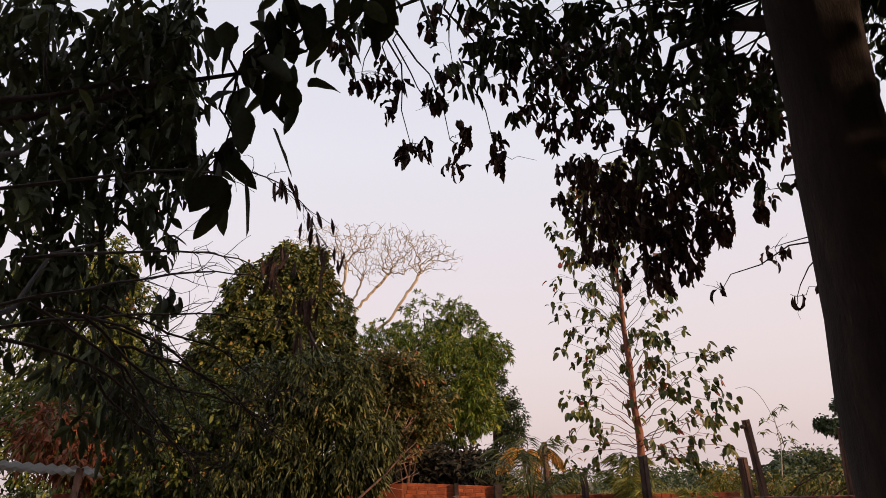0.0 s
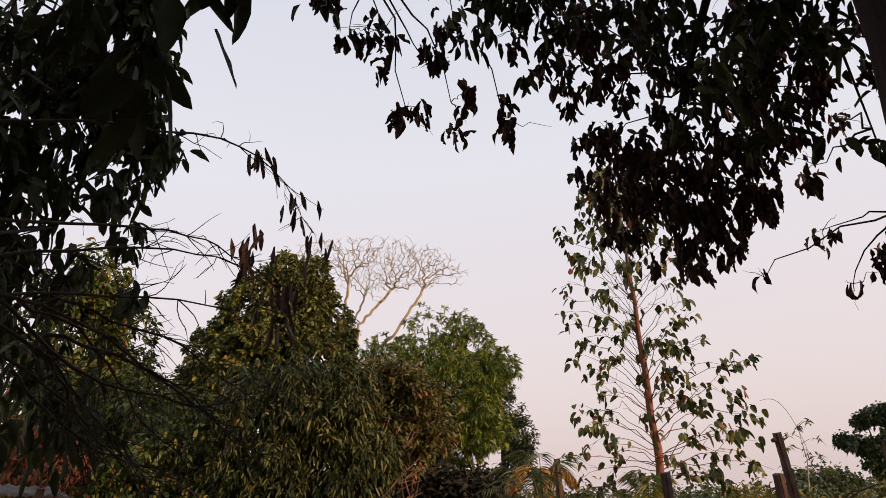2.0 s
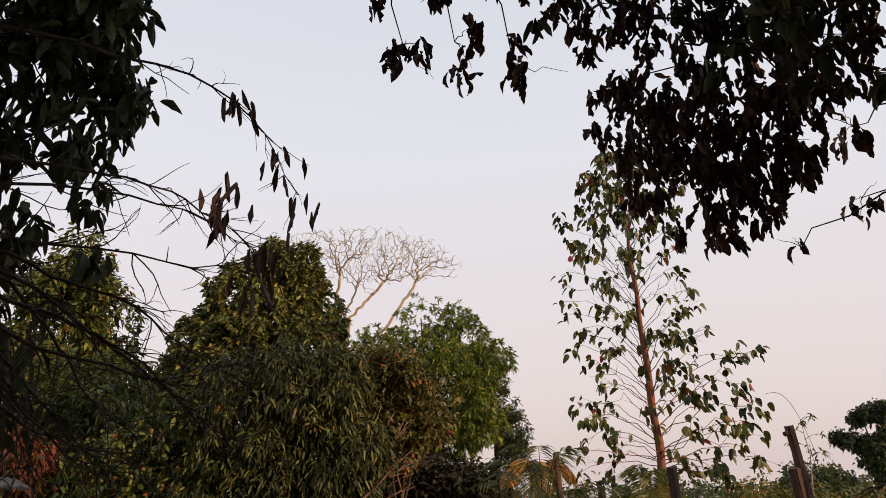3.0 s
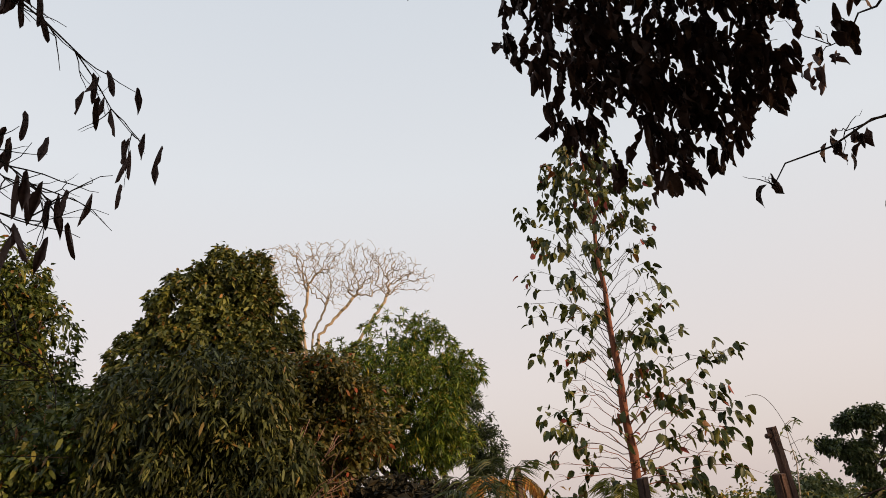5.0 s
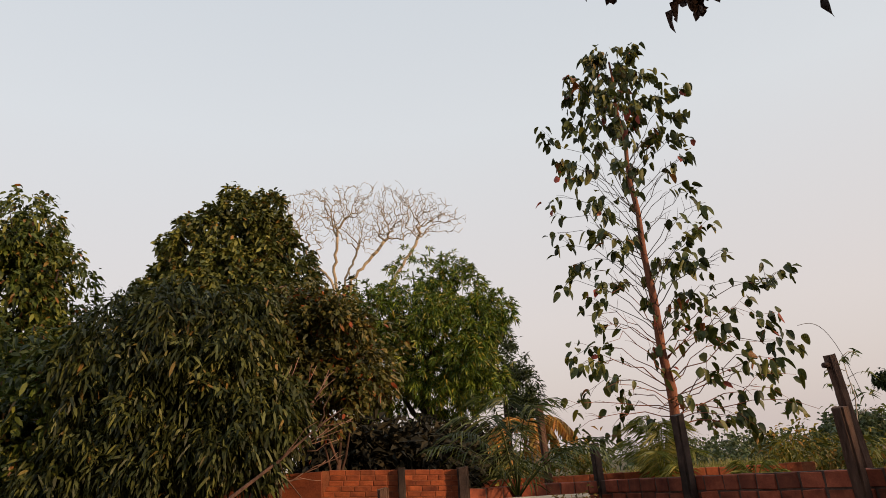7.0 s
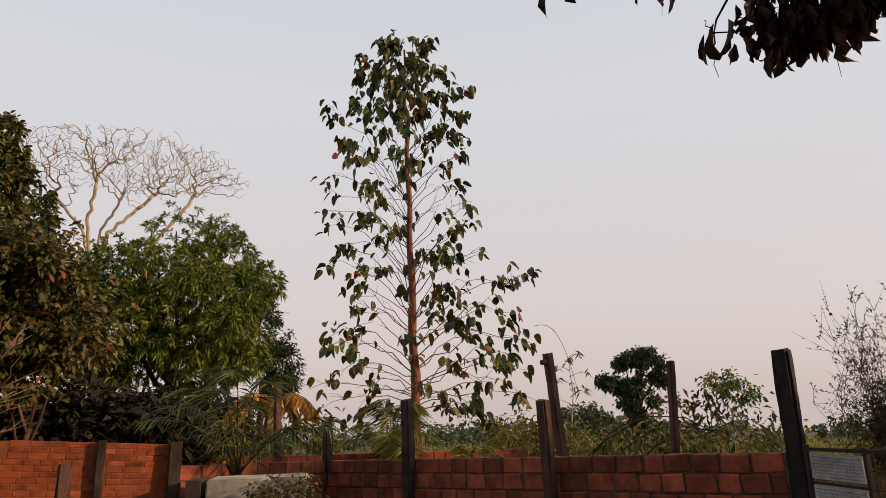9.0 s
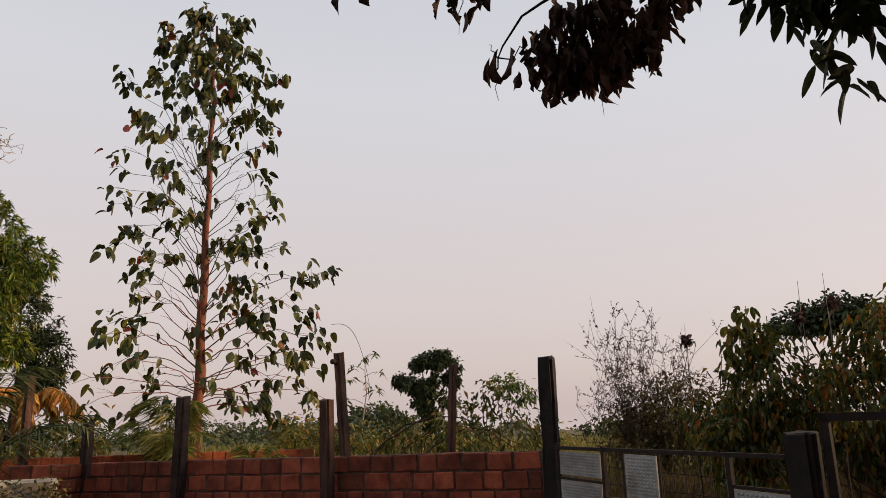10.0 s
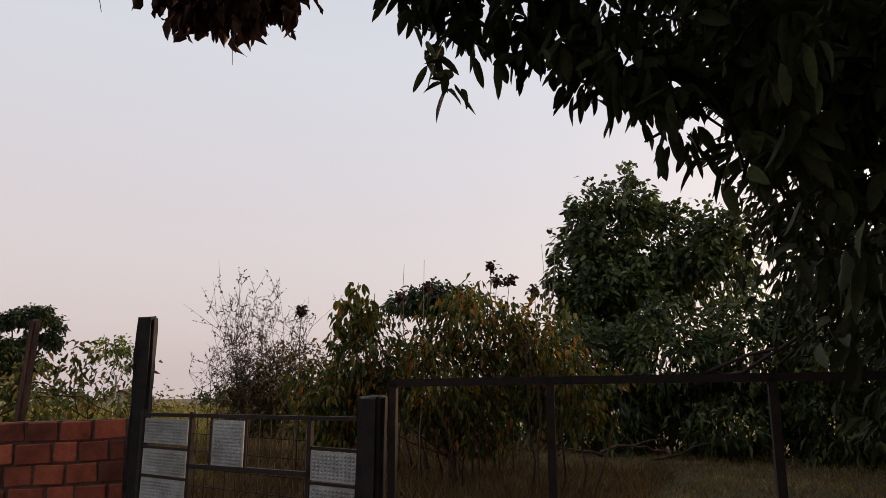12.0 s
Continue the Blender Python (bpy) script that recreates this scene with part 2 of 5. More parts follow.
# ---- mesh helpers ----
class Geo:
    """Verts and faces that grow, then become one mesh."""
    def __init__(self):
        self.v, self.f = [], []

    def tube(self, pts, radii, sides=6):
        pts = [Vector(p) for p in pts]
        base = len(self.v)
        for i, p in enumerate(pts):
            d = (pts[min(i + 1, len(pts) - 1)] - pts[max(i - 1, 0)]).normalized()
            a = d.orthogonal().normalized()
            if i:
                a = (last - d * last.dot(d)).normalized() if (last - d * last.dot(d)).length > 1e-5 else a
            last = a
            b = d.cross(a)
            for k in range(sides):
                w = 2 * math.pi * k / sides
                self.v.append(p + (a * math.cos(w) + b * math.sin(w)) * radii[i])
        for i in range(len(pts) - 1):
            for k in range(sides):
                q = base + i * sides
                self.f.append((q + k, q + (k + 1) % sides, q + sides + (k + 1) % sides, q + sides + k))
        self.f.append(tuple(base + k for k in reversed(range(sides))))
        self.f.append(tuple(base + (len(pts) - 1) * sides + k for k in range(sides)))

    def box(self, m, sx, sy, sz):
        base = len(self.v)
        for x in (-0.5, 0.5):
            for y in (-0.5, 0.5):
                for z in (-0.5, 0.5):
                    self.v.append(m @ Vector((x * sx, y * sy, z * sz)))
        self.f += [tuple(base + i for i in q) for q in ((0, 1, 3, 2), (4, 6, 7, 5), (0, 4, 5, 1), (2, 3, 7, 6), (0, 2, 6, 4), (1, 5, 7, 3))]

    def mesh(self, name, smooth=True):
        me = bpy.data.meshes.new(name)
        me.from_pydata([tuple(p) for p in self.v], [], self.f)
        me.polygons.foreach_set("use_smooth", [smooth] * len(me.polygons))
        me.update()
        return me


def part(name, data, material, parent=None, label=""):
    """One mesh object, under a thing where one is given. data: a Geo, a bmesh or a mesh."""
    if isinstance(data, Geo):
        data = data.mesh(name)
    elif isinstance(data, bmesh.types.BMesh):
        me = bpy.data.meshes.new(name)
        data.to_mesh(me)
        data.free()
        data = me
    if material and not data.materials:
        data.materials.append(material)
    ob = new(name, data)
    if parent:
        ob.parent = parent
    if label:
        ob["label"] = label
    return ob


def thing(name, at, label, category, group="", kind=""):
    ob = new(name)
    ob.matrix_basis = at if isinstance(at, Matrix) else Matrix.Translation(at)
    ob.empty_display_size = 0.2
    return tagged(ob, label, category, group, kind)


def unit(a):
    return a / np.maximum(np.linalg.norm(a, axis=1, keepdims=True), 1e-6)


def leaves(name, base, way, length, width, rng, droop=0.3, fold=0.25, fine=False, ragged=0.0, widest=0.45, oval=False):
    """A mesh of leaves: each starts at base, points along way, and bends down; fine leaves have more sections."""
    n = len(base)
    base, way = np.asarray(base, float), unit(np.asarray(way, float))
    length = np.broadcast_to(length, n)[:, None] * rng.uniform(0.65, 1.25, (n, 1))
    width = np.broadcast_to(width, n)[:, None] * rng.uniform(0.7, 1.25, (n, 1))
    side = unit(np.cross(way, rng.normal(size=(n, 3)) + np.array([0, 0, 1.2])))
    up = np.cross(side, way)
    if fine:
        s = np.array([0.0, 0.10, 0.28, 0.50, 0.72, 0.90, 1.0])
        w = np.array([0.07, 0.52, 0.90, 1.0, 0.82, 0.44, 0.03])
    elif oval:
        s = np.array([0.0, 0.3, 0.72, 1.0])
        w = np.array([0.0, 0.94, 0.84, 0.0])
    else:
        s = np.array([0.0, widest, 1.0])
        w = np.array([0.0, 1.0, 0.0])
    rows = []
    twist = rng.normal(0, ragged, (n, 1))
    for si, wi in zip(s, w):
        mid = base + way * length * si + np.array([0, 0, -1.0]) * droop * length * si ** 2 + up * (twist * length * 0.5 * si * (1 - si) * 2)
        ww = width * 0.5 * wi
        if ragged and 0 < si < 1:
            l_w, r_w = ww * rng.uniform(1 - ragged, 1 + ragged * 0.5, (n, 1)), ww * rng.uniform(1 - ragged, 1 + ragged * 0.5, (n, 1))
            lift = up * width * rng.uniform(-ragged, ragged, (n, 1)) * 0.6
        else:
            l_w = r_w = ww
            lift = 0
        rise = up * ww * fold * 2
        if fine:
            rows += [mid - side * l_w + rise + lift, mid, mid + side * r_w + rise - lift]
        elif wi == 0:
            rows += [mid]
        elif oval:
            tip_up = up * width * rng.uniform(-0.14, 0.14, (n, 1))
            rows += [mid - side * l_w + tip_up, mid + side * r_w - tip_up]
        else:
            rows += [mid - side * l_w + rise, mid, mid + side * r_w + rise]
    v = np.stack(rows, 1)
    k = v.shape[1]
    if fine:
        one = []
        for i in range(len(s) - 1):
            a = i * 3
            one += [(a, a + 1, a + 4, a + 3), (a + 1, a + 2, a + 5, a + 4)]
    elif oval:
        one = [(0, 2, 1, 1), (1, 2, 4, 4), (1, 4, 3, 3), (3, 4, 5, 5)]
    else:
        one = [(0, 2, 1, 1), (0, 3, 2, 2), (1, 2, 4, 4), (2, 3, 4, 4)]
    one = np.array(one)
    me = bpy.data.meshes.new(name)
    size = 4 if fine else 3
    faces = (one[None, :, :size] + (np.arange(n) * k)[:, None, None]).reshape(-1, size)
    me.vertices.add(n * k)
    me.vertices.foreach_set("co", v.reshape(-1).astype(np.float32))
    me.loops.add(faces.size)
    me.loops.foreach_set("vertex_index", faces.reshape(-1).astype(np.int32))
    me.polygons.add(len(faces))
    me.polygons.foreach_set("loop_start", np.arange(0, faces.size, size, dtype=np.int32))
    me.update(calc_edges=True)
    me.polygons.foreach_set("use_smooth", [fine] * len(faces))
    return me


def in_lobes(lobes, n, rng, shell=0.55, rough=0.16):
    """Spots in lumpy ellipsoids (x, y, z, rx, ry, rz), most of them near the skin, and the way out of the lobe at each."""
    size = np.array([(lo[3] * lo[4] * lo[5]) ** (2 / 3) for lo in lobes])
    pick = rng.choice(len(lobes), n, p=size / size.sum())
    lo = np.array(lobes)[pick]
    d = unit(rng.normal(size=(n, 3)))
    lump = np.array([noise.noise(Vector(p * 2.3 + i * 7.1)) for p, i in zip(d, pick)])[:, None]
    r = (1 - (1 - shell) * rng.random((n, 1)) ** 1.6) * (1 + rough * 2 * lump + rng.normal(0, 0.05, (n, 1)))
    return lo[:, :3] + d * lo[:, 3:] * r, d


def foliage(name, lobes, clusters, per, spread, length, width, material, parent, rng, droop=0.3, hang=0.2, out=0.7, shell=0.55, fine=False,
            ragged=0.0, rough=0.16, label="", widest=0.45, loose=0.55, oval=False):
    c, d = in_lobes(lobes, clusters, rng, shell, rough)
    base = np.repeat(c, per, 0) + rng.normal(0, spread, (clusters * per, 3))
    way = np.repeat(d, per, 0) * out + rng.normal(0, loose, (clusters * per, 3)) + np.array([0, 0, -hang])
    return part(name, leaves(name, base, way, length, width, rng, droop, 0.25, fine, ragged, widest, oval), material, parent, label), c


def clumped(lobes, n, r, rng):
    """The lobes and n small clumps that stand out of their skins, so that the crown's outline is billowy."""
    size = np.array([(lo[3] * lo[4] * lo[5]) ** (2 / 3) for lo in lobes])
    out = list(lobes)
    for k in rng.choice(len(lobes), n, p=size / size.sum()):
        x, y, z, rx, ry, rz = lobes[k]
        d = Vector(rng.normal(size=3)).normalized()
        q = r * rng.uniform(0.7, 1.3)
        out.append((x + d.x * (rx - q * 0.4), y + d.y * (ry - q * 0.4), z + d.z * (rz - q * 0.4), q, q, q * 0.85))
    return out


def bent(a, b, rng, steps=5, wobble=0.06, sag=0.0):
    a, b = Vector(a), Vector(b)
    span = (b - a).length
    pts = []
    for i in range(steps + 1):
        s = i / steps
        p = a.lerp(b, s) + Vector((0, 0, -sag * span * 4 * s * (1 - s)))
        if 0 < i < steps:
            p += Vector(rng.normal(0, wobble * span * 0.5, 3))
        pts.append(p)
    return pts


def taper(r0, r1, n):
    return [r0 + (r1 - r0) * i / (n - 1) for i in range(n)]


def limbs(parent, foot, fork, ends, rng, r=0.12, material=None, wobble=0.06, name="limb"):
    """A trunk to the fork and one limb to each end."""
    pts = bent(foot, fork, rng, 5, 0.03)
    g = Geo()
    g.tube(pts, taper(r * 1.25, r * 0.85, len(pts)), 9)
    part("trunk", g, material or M_bark, parent)
    for e in ends:
        g = Geo()
        start = Vector(foot).lerp(Vector(fork), rng.uniform(0.7, 1.0))
        pts = bent(start, e, rng, 5, wobble)
        g.tube(pts, taper(r * 0.55, r * 0.12, len(pts)), 6)
        for _ in range(3):
            k = int(rng.integers(2, 5))
            tip = pts[k] + Vector(rng.normal(0, 0.5, 3)) * (Vector(e) - start).length * 0.35
            q = bent(pts[k], tip, rng, 3, 0.1)
            g.tube(q, taper(r * 0.2, r * 0.05, len(q)), 4)
        part(name, g, material or M_bark, parent)


# ---- setting ----
def ground():
    bm = bmesh.new()
    ring = [0.0, 3, 6, 9, 13, 18, 26, 40, 70, 140, 400, 1200, 3800]
    seg = 64
    last = None
    for i, r in enumerate(ring):
        row = []
        for k in range(seg if i else 1):
            w = 2 * math.pi * k / seg
            x, y = 3 + r * math.cos(w), 8 + r * math.sin(w)
            z = 0.05 * noise.noise(Vector((x * 0.3, y * 0.3, 0))) * (1 if r < 140 else 0) - 0.032 * max(0.0, r - 14)
            row.append(bm.verts.new((x, y, z)))
        if i == 1:
            for k in range(seg):
                bm.faces.new((last[0], row[k], row[(k + 1) % seg]))
        elif i > 1:
            for k in range(seg):
                bm.faces.new((last[k], row[k], row[(k + 1) % seg], last[(k + 1) % seg]))
        last = row
    ob = part("ground", bm, M_ground)
    tagged(ob, "dry trampled earth with thin yellowing grass", "ground", kind="structure")


ground()


def chamfered(name, sx, sy, sz, c, seed):
    """A worn block: a box with bevelled, slightly uneven edges."""
    bm = bmesh.new()
    bmesh.ops.create_cube(bm, size=1.0, matrix=Matrix.Diagonal((sx, sy, sz, 1)))
    bmesh.ops.bevel(bm, geom=bm.edges[:] + bm.verts[:], offset=c, segments=1, affect="EDGES")
    r = random.Random(seed)
    for v in bm.verts:
        v.co += Vector((r.uniform(-1, 1), r.uniform(-1, 1), r.uniform(-1, 1))) * c * 0.35
    me = bpy.data.meshes.new(name)
    bm.to_mesh(me)
    bm.free()
    return me


def brick_wall(name, a, b, top_a, top_b, thick, brick_l, brick_h, joint, courses, material, label, depth=1.4, mortar=None, recess=0.03, uneven=1.0):
    """A wall from a to b in the plan; its courses follow the top; every brick is a part."""
    a3, b3 = Vector((*a, top_a)), Vector((*b, top_b))
    x = (b3 - a3).normalized()
    z = (Vector((0, 0, 1)) - x * x.z).normalized()
    y = z.cross(x)
    m = Matrix((x, y, z)).transposed().to_4x4()
    m.translation = a3
    span = (b3 - a3).length
    g = Geo()
    g.box(Matrix.Translation((span / 2, 0, -depth / 2 - 0.012)), span, thick - recess, depth)
    core = part(name, g.mesh(name, False), mortar or M_mortar)
    core.matrix_basis = m
    tagged(core, label, "wall", kind="structure")
    sizes = [brick_l * q for q in (0.80, 0.88, 0.95, 1.0, 1.06, 1.14)]
    kinds = [chamfered("brick", q - joint, thick, brick_h - joint * 0.8, min(0.011, joint * 0.5), k) for k, q in enumerate(sizes)]
    half = chamfered("brick", brick_l / 2 - joint, thick, brick_h - joint, min(0.011, joint * 0.5), 9)
    for me in (*kinds, half):
        me.materials.append(material)
    r = random.Random(5)
    for row in range(courses):
        s = 0.0
        if row % 2:
            ob = new("brick", half)
            ob.parent = core
            ob.matrix_basis = pose(brick_l / 4, 0, -(row + 0.5) * brick_h)
            s = brick_l / 2
        while True:
            k = r.randrange(len(sizes))
            if s + sizes[k] > span + 0.03:
                break
            ob = new("brick", kinds[k])
            ob.parent = core
            ob.matrix_basis = pose(s + sizes[k] / 2, uneven * r.uniform(-0.008, 0.010), -(row + 0.5) * brick_h + uneven * r.uniform(-0.045, 0.02) * brick_h, uneven * r.uniform(-1.5, 1.5), uneven * r.uniform(-2.2, 2.2), uneven * r.uniform(-2, 2))
            s += sizes[k] + uneven * r.uniform(-0.004, 0.008)
    return core


W0, W1 = (7.02, 10.62), (3.15, 16.45)
brick_wall("wall_front", W0, W1, 1.09, 0.86, 0.13, 0.30, 0.205, 0.022, 6, M_brick, "low wall of bare red hollow bricks with dark mortar")
brick_wall("wall_side", W1, (1.0, 14.75), 0.86, 0.98, 0.13, 0.30, 0.205, 0.022, 5, M_brick, "short low return wall of dark red bricks")
brick_wall("wall_rear", (1.2, 18.6), (7.4, 18.0), 0.88, 0.82, 0.13, 0.30, 0.205, 0.02, 2, M_brick2, "old orange brick wall half hidden by weeds", mortar=M_oldmortar)
brick_wall("wall_orange", (0.92, 14.6), (-1.0, 14.45), 1.25, 1.38, 0.12, 0.20, 0.072, 0.009, 15, M_brick2, "boundary wall of small orange bricks under the trees", mortar=M_oldmortar, recess=0.01, uneven=0.25)


def rendered_wall():
    g = Geo()
    g.box(pose(-4.6, 14.42, 0.2), 7.2, 0.14, 2.32)
    tagged(part("wall_rendered", g.mesh("wall_rendered", False), M_plaster), "orange rendered wall shaded by hanging branches", "wall", kind="structure")


rendered_wall()


# Unseen wall, added behind to close the yard and hold off low light.
def shade_wall():
    g = Geo()
    g.box(pose(-1.2, -3.2, 2.4), 13.6, 0.2, 5.0)
    tagged(part("wall_behind", g.mesh("wall_behind", False), M_plaster), "plain rendered wall added out of view to close and shade the yard", "wall", kind="structure")


shade_wall()


# ---- posts and gates ----
def post(name, foot, top, w, d, label, material, turn=0.0, knob=False):
    """A weathered square post, a little uneven, that may lean."""
    foot, top = Vector(foot), Vector(top)
    zz = (top - foot).normalized()
    xx = (Vector((math.cos(turn), math.sin(turn), 0)) - zz * zz.x * math.cos(turn)).normalized()
    yy = zz.cross(xx)
    m = Matrix((xx, yy, zz)).transposed().to_4x4()
    m.translation = foot
    th = thing(name, m, label, "post", "posts along the boundary")
    h = (top - foot).length
    bm = bmesh.new()
    bmesh.ops.create_cube(bm, size=1.0, matrix=Matrix.Translation((0, 0, h / 2)) @ Matrix.Diagonal((w, d, h, 1)))
    bmesh.ops.bevel(bm, geom=[e for e in bm.edges if abs((e.verts[0].co - e.verts[1].co).z) > h * 0.5], offset=w * 0.16, segments=2, affect="EDGES")
    bmesh.ops.bisect_edges(bm, edges=[e for e in bm.edges if abs((e.verts[0].co - e.verts[1].co).z) > h * 0.5], cuts=26)
    for v in bm.verts:
        out = Vector((v.co.x, v.co.y, 0)).normalized()
        q = Vector((v.co.x * 7, v.co.y * 7, v.co.z * 1.6)) + foot
        k = noise.noise(q) * 0.06 + noise.noise(q * 4.3) * 0.05
        v.co += out * k * w
        if v.co.z > h * 0.98:
            v.co.z += noise.noise(q * 3.1) * w * 0.14 + v.co.x * 0.08
    part("shaft", bm, material, th)
    if knob:
        g = Geo()
        g.tube([(-w * 0.5, 0, h - 0.13), (-w * 1.05, 0, h - 0.13)], [0.045, 0.04], 8)
        part("peg", g, material, th)
    return th


post("gate_post", (6.98, 10.42, -0.1), (6.95, 10.40, 2.07), 0.19, 0.17, "tall dark weathered square gate post beside the brick wall", M_shadeconcrete, 0.6)
post("fence_post", (4.16, 14.80, -0.1), (4.05, 14.62, 1.76), 0.17, 0.15, "square weathered post set against the brick wall", M_concrete, 0.6)
post("fence_post", (5.42, 12.66, -0.1), (5.29, 12.56, 1.67), 0.15, 0.14, "short weathered wooden post in the brick wall", M_postwood, 0.6)
post("fence_post", (6.62, 14.60, -0.1), (6.37, 14.57, 2.43), 0.15, 0.13, "tall leaning wooden post with a peg near its top", M_postwood, 0.3, True)
post("fence_post", (7.34, 12.95, -0.1), (7.23, 12.66, 2.15), 0.10, 0.09, "rough reddish wooden post behind the brick wall", M_postwood, 0.2)
post("fence_post", (3.18, 16.42, -0.1), (3.14, 16.38, 1.44), 0.14, 0.13, "short square post at the corner of the brick wall", M_concrete, 0.4)
post("fence_post", (2.40, 16.95, -0.1), (2.34, 16.9, 2.16), 0.12, 0.12, "thin dark wooden post in front of dead banana leaves", M_postwood, 0.2)
post("gate_post", (6.2, 7.28, -0.1), (6.19, 7.26, 1.36), 0.17, 0.17, "thick dark concrete post between the two gates", M_shadeconcrete, 0.1)
post("wall_pier", (0.98, 14.5, -0.1), (0.98, 14.5, 1.27), 0.16, 0.16, "dark concrete pier at the end of the orange wall", M_concrete, 0.0)
post("wall_pier", (0.12, 14.42, -0.1), (0.12, 14.42, 1.33), 0.10, 0.08, "thin dark pier in the orange brick wall", M_concrete, 0.0)
post("broken_post", (0.1, 12.8, -0.1), (0.1, 12.77, 1.16), 0.13, 0.11, "broken dark wooden post in front of the orange wall", M_postwood, 0.2)


def bar(g, a, b, w):
    a, b = Vector(a), Vector(b)
    m = (b - a).to_track_quat("X", "Z").to_matrix().to_4x4()
    m.translation = (a + b) / 2
    g.box(m, (b - a).length + w, w, w)


def stud_panel(w, h):
    """A pressed sheet with rows of small square studs."""
    g = Geo()
    g.box(Matrix.Identity(4), w, 0.012, h)
    nx, nz = max(3, int(w / 0.035)), max(3, int(h / 0.028))
    for i in range(nx):
        for k in range(nz):
            x, z = (i + 0.5) / nx * (w - 0.03) - (w - 0.03) / 2, (k + 0.5) / nz * (h - 0.03) - (h - 0.03) / 2
            base = len(g.v)
            for s in (-1, 1):
                for dx, dz in ((-0.012, -0.0095), (0.012, -0.0095), (0.012, 0.0095), (-0.012, 0.0095)):
                    g.v.append(Vector((x + dx, s * 0.006, z + dz)))
                g.v.append(Vector((x, s * 0.019, z)))
            for s in (0, 5):
                for j in range(4):
                    g.f.append((base + s + j, base + s + (j + 1) % 4, base + s + 4))
    return g.mesh("panel", False)


def mesh_gate():
    """The wire gate with pale studded panels."""
    a, b = Vector((6.46, 9.78, 0)), Vector((6.28, 7.42, 0))
    x = (b - a).normalized()
    m = Matrix((x, Vector((0, 0, 1)).cross(x), Vector((0, 0, 1)))).transposed().to_4x4()
    m.translation = a
    span = (b - a).length
    th = thing("panel_gate", m, "rusty wire gate patched with pale studded panels", "gate")
    top, low = 1.165, 0.12

    def fr(name, p, q, w=0.03):
        g = Geo()
        bar(g, p, q, w)
        part(name, g.mesh(name, False), M_iron, th)
    fr("top_rail", (0, 0, top), (span, 0, top + 0.035))
    fr("middle_rail", (0.64, 0, 0.775), (1.92, 0, 0.80), 0.035)
    fr("bottom_rail", (0, 0, low), (span, 0, low))
    for s in (0.02, 0.645, 1.92, span + 0.03):
        fr("upright", (s, 0, low), (s, 0, top + 0.02), 0.035)
    for s in (0.885, 1.275):
        fr("upright", (s, 0, 0.79), (s, 0, top), 0.022)
    for z in (0.90, 0.665, 0.43):
        fr("panel_rail", (0.03, 0, z), (0.63, 0, z), 0.02)
    for z in (0.985, 0.745, 0.51):
        fr("panel_rail", (1.93, 0, z), (span, 0, z), 0.02)
    g = Geo()
    for i in range(11):
        s = 0.70 + i * 0.117
        g.tube([(s, 0.01, low), (s, 0.01, top)], [0.004, 0.004], 4)
    for i in range(1, 8):
        z = top - i * 0.135
        g.tube([(0.64, 0.01, z), (1.92, 0.01, z)], [0.004, 0.004], 4)
    part("wire_mesh", g, M_iron, th)
    big, tall, small = stud_panel(0.55, 0.205), stud_panel(0.345, 0.35), stud_panel(0.42, 0.205)
    for me in (big, tall, small):
        me.materials.append(M_panel)
    for s, z, me in ((0.335, 1.035, big), (0.335, 0.782, big), (0.335, 0.547, big), (1.08, 0.975, tall), (2.15, 0.865, small), (2.15, 0.628, small)):
        ob = part("panel", me, None, th, "pale dusty studded panel")
        ob.matrix_basis = pose(s, -0.005, z)


mesh_gate()


def iron_gate():
    a, b = Vector((6.24, 7.13, 0)), Vector((6.95, 3.2, 0))
    x = (b - a).normalized()
    m = Matrix((x, Vector((0, 0, 1)).cross(x), Vector((0, 0, 1)))).transposed().to_4x4()
    m.translation = a
    th = thing("iron_gate", m, "open-barred dark rusted iron gate", "gate")
    span = (b - a).length
    for name, p, q, w in (("top_rail", (0, 0, 1.45), (span, 0, 1.52), 0.05), ("bottom_rail", (0, 0, 0.1), (span, 0, 0.1), 0.05), ("upright", (0, 0, 0.05), (0, 0, 1.45), 0.05),
                          ("upright", (1.06, 0, 0.05), (1.06, 0, 1.46), 0.05), ("upright", (2.36, 0, 0.05), (2.36, 0, 1.48), 0.05), ("upright", (span, 0, 0.05), (span, 0, 1.5), 0.05)):
        g = Geo()
        bar(g, p, q, w)
        part(name, g.mesh(name, False), M_iron, th)


iron_gate()


# ---- far trees and shrubs ----
def tree(name, foot, fork, lobes, label, clusters, per, spread, leaf_l, leaf_w, material, seed, r=0.14, bark=None, category="tree", clumps=None, **more):
    rng = np.random.default_rng(seed)
    th = thing(name, foot, label, category)
    o = Vector(foot)
    loc = [(lo[0] - o.x, lo[1] - o.y, lo[2] - o.z, *lo[3:]) for lo in lobes]
    ends = [Vector(lo[:3]) + Vector((0, 0, lo[5] * 0.5)) for lo in loc]
    limbs(th, (0, 0, -0.1), Vector(fork) - o, ends, rng, r, bark)
    if clumps:
        loc = clumped(loc, clumps[0], clumps[1], rng)
    foliage("crown", loc, clusters, per, spread, leaf_l, leaf_w, material, th, rng, **more)
    return th


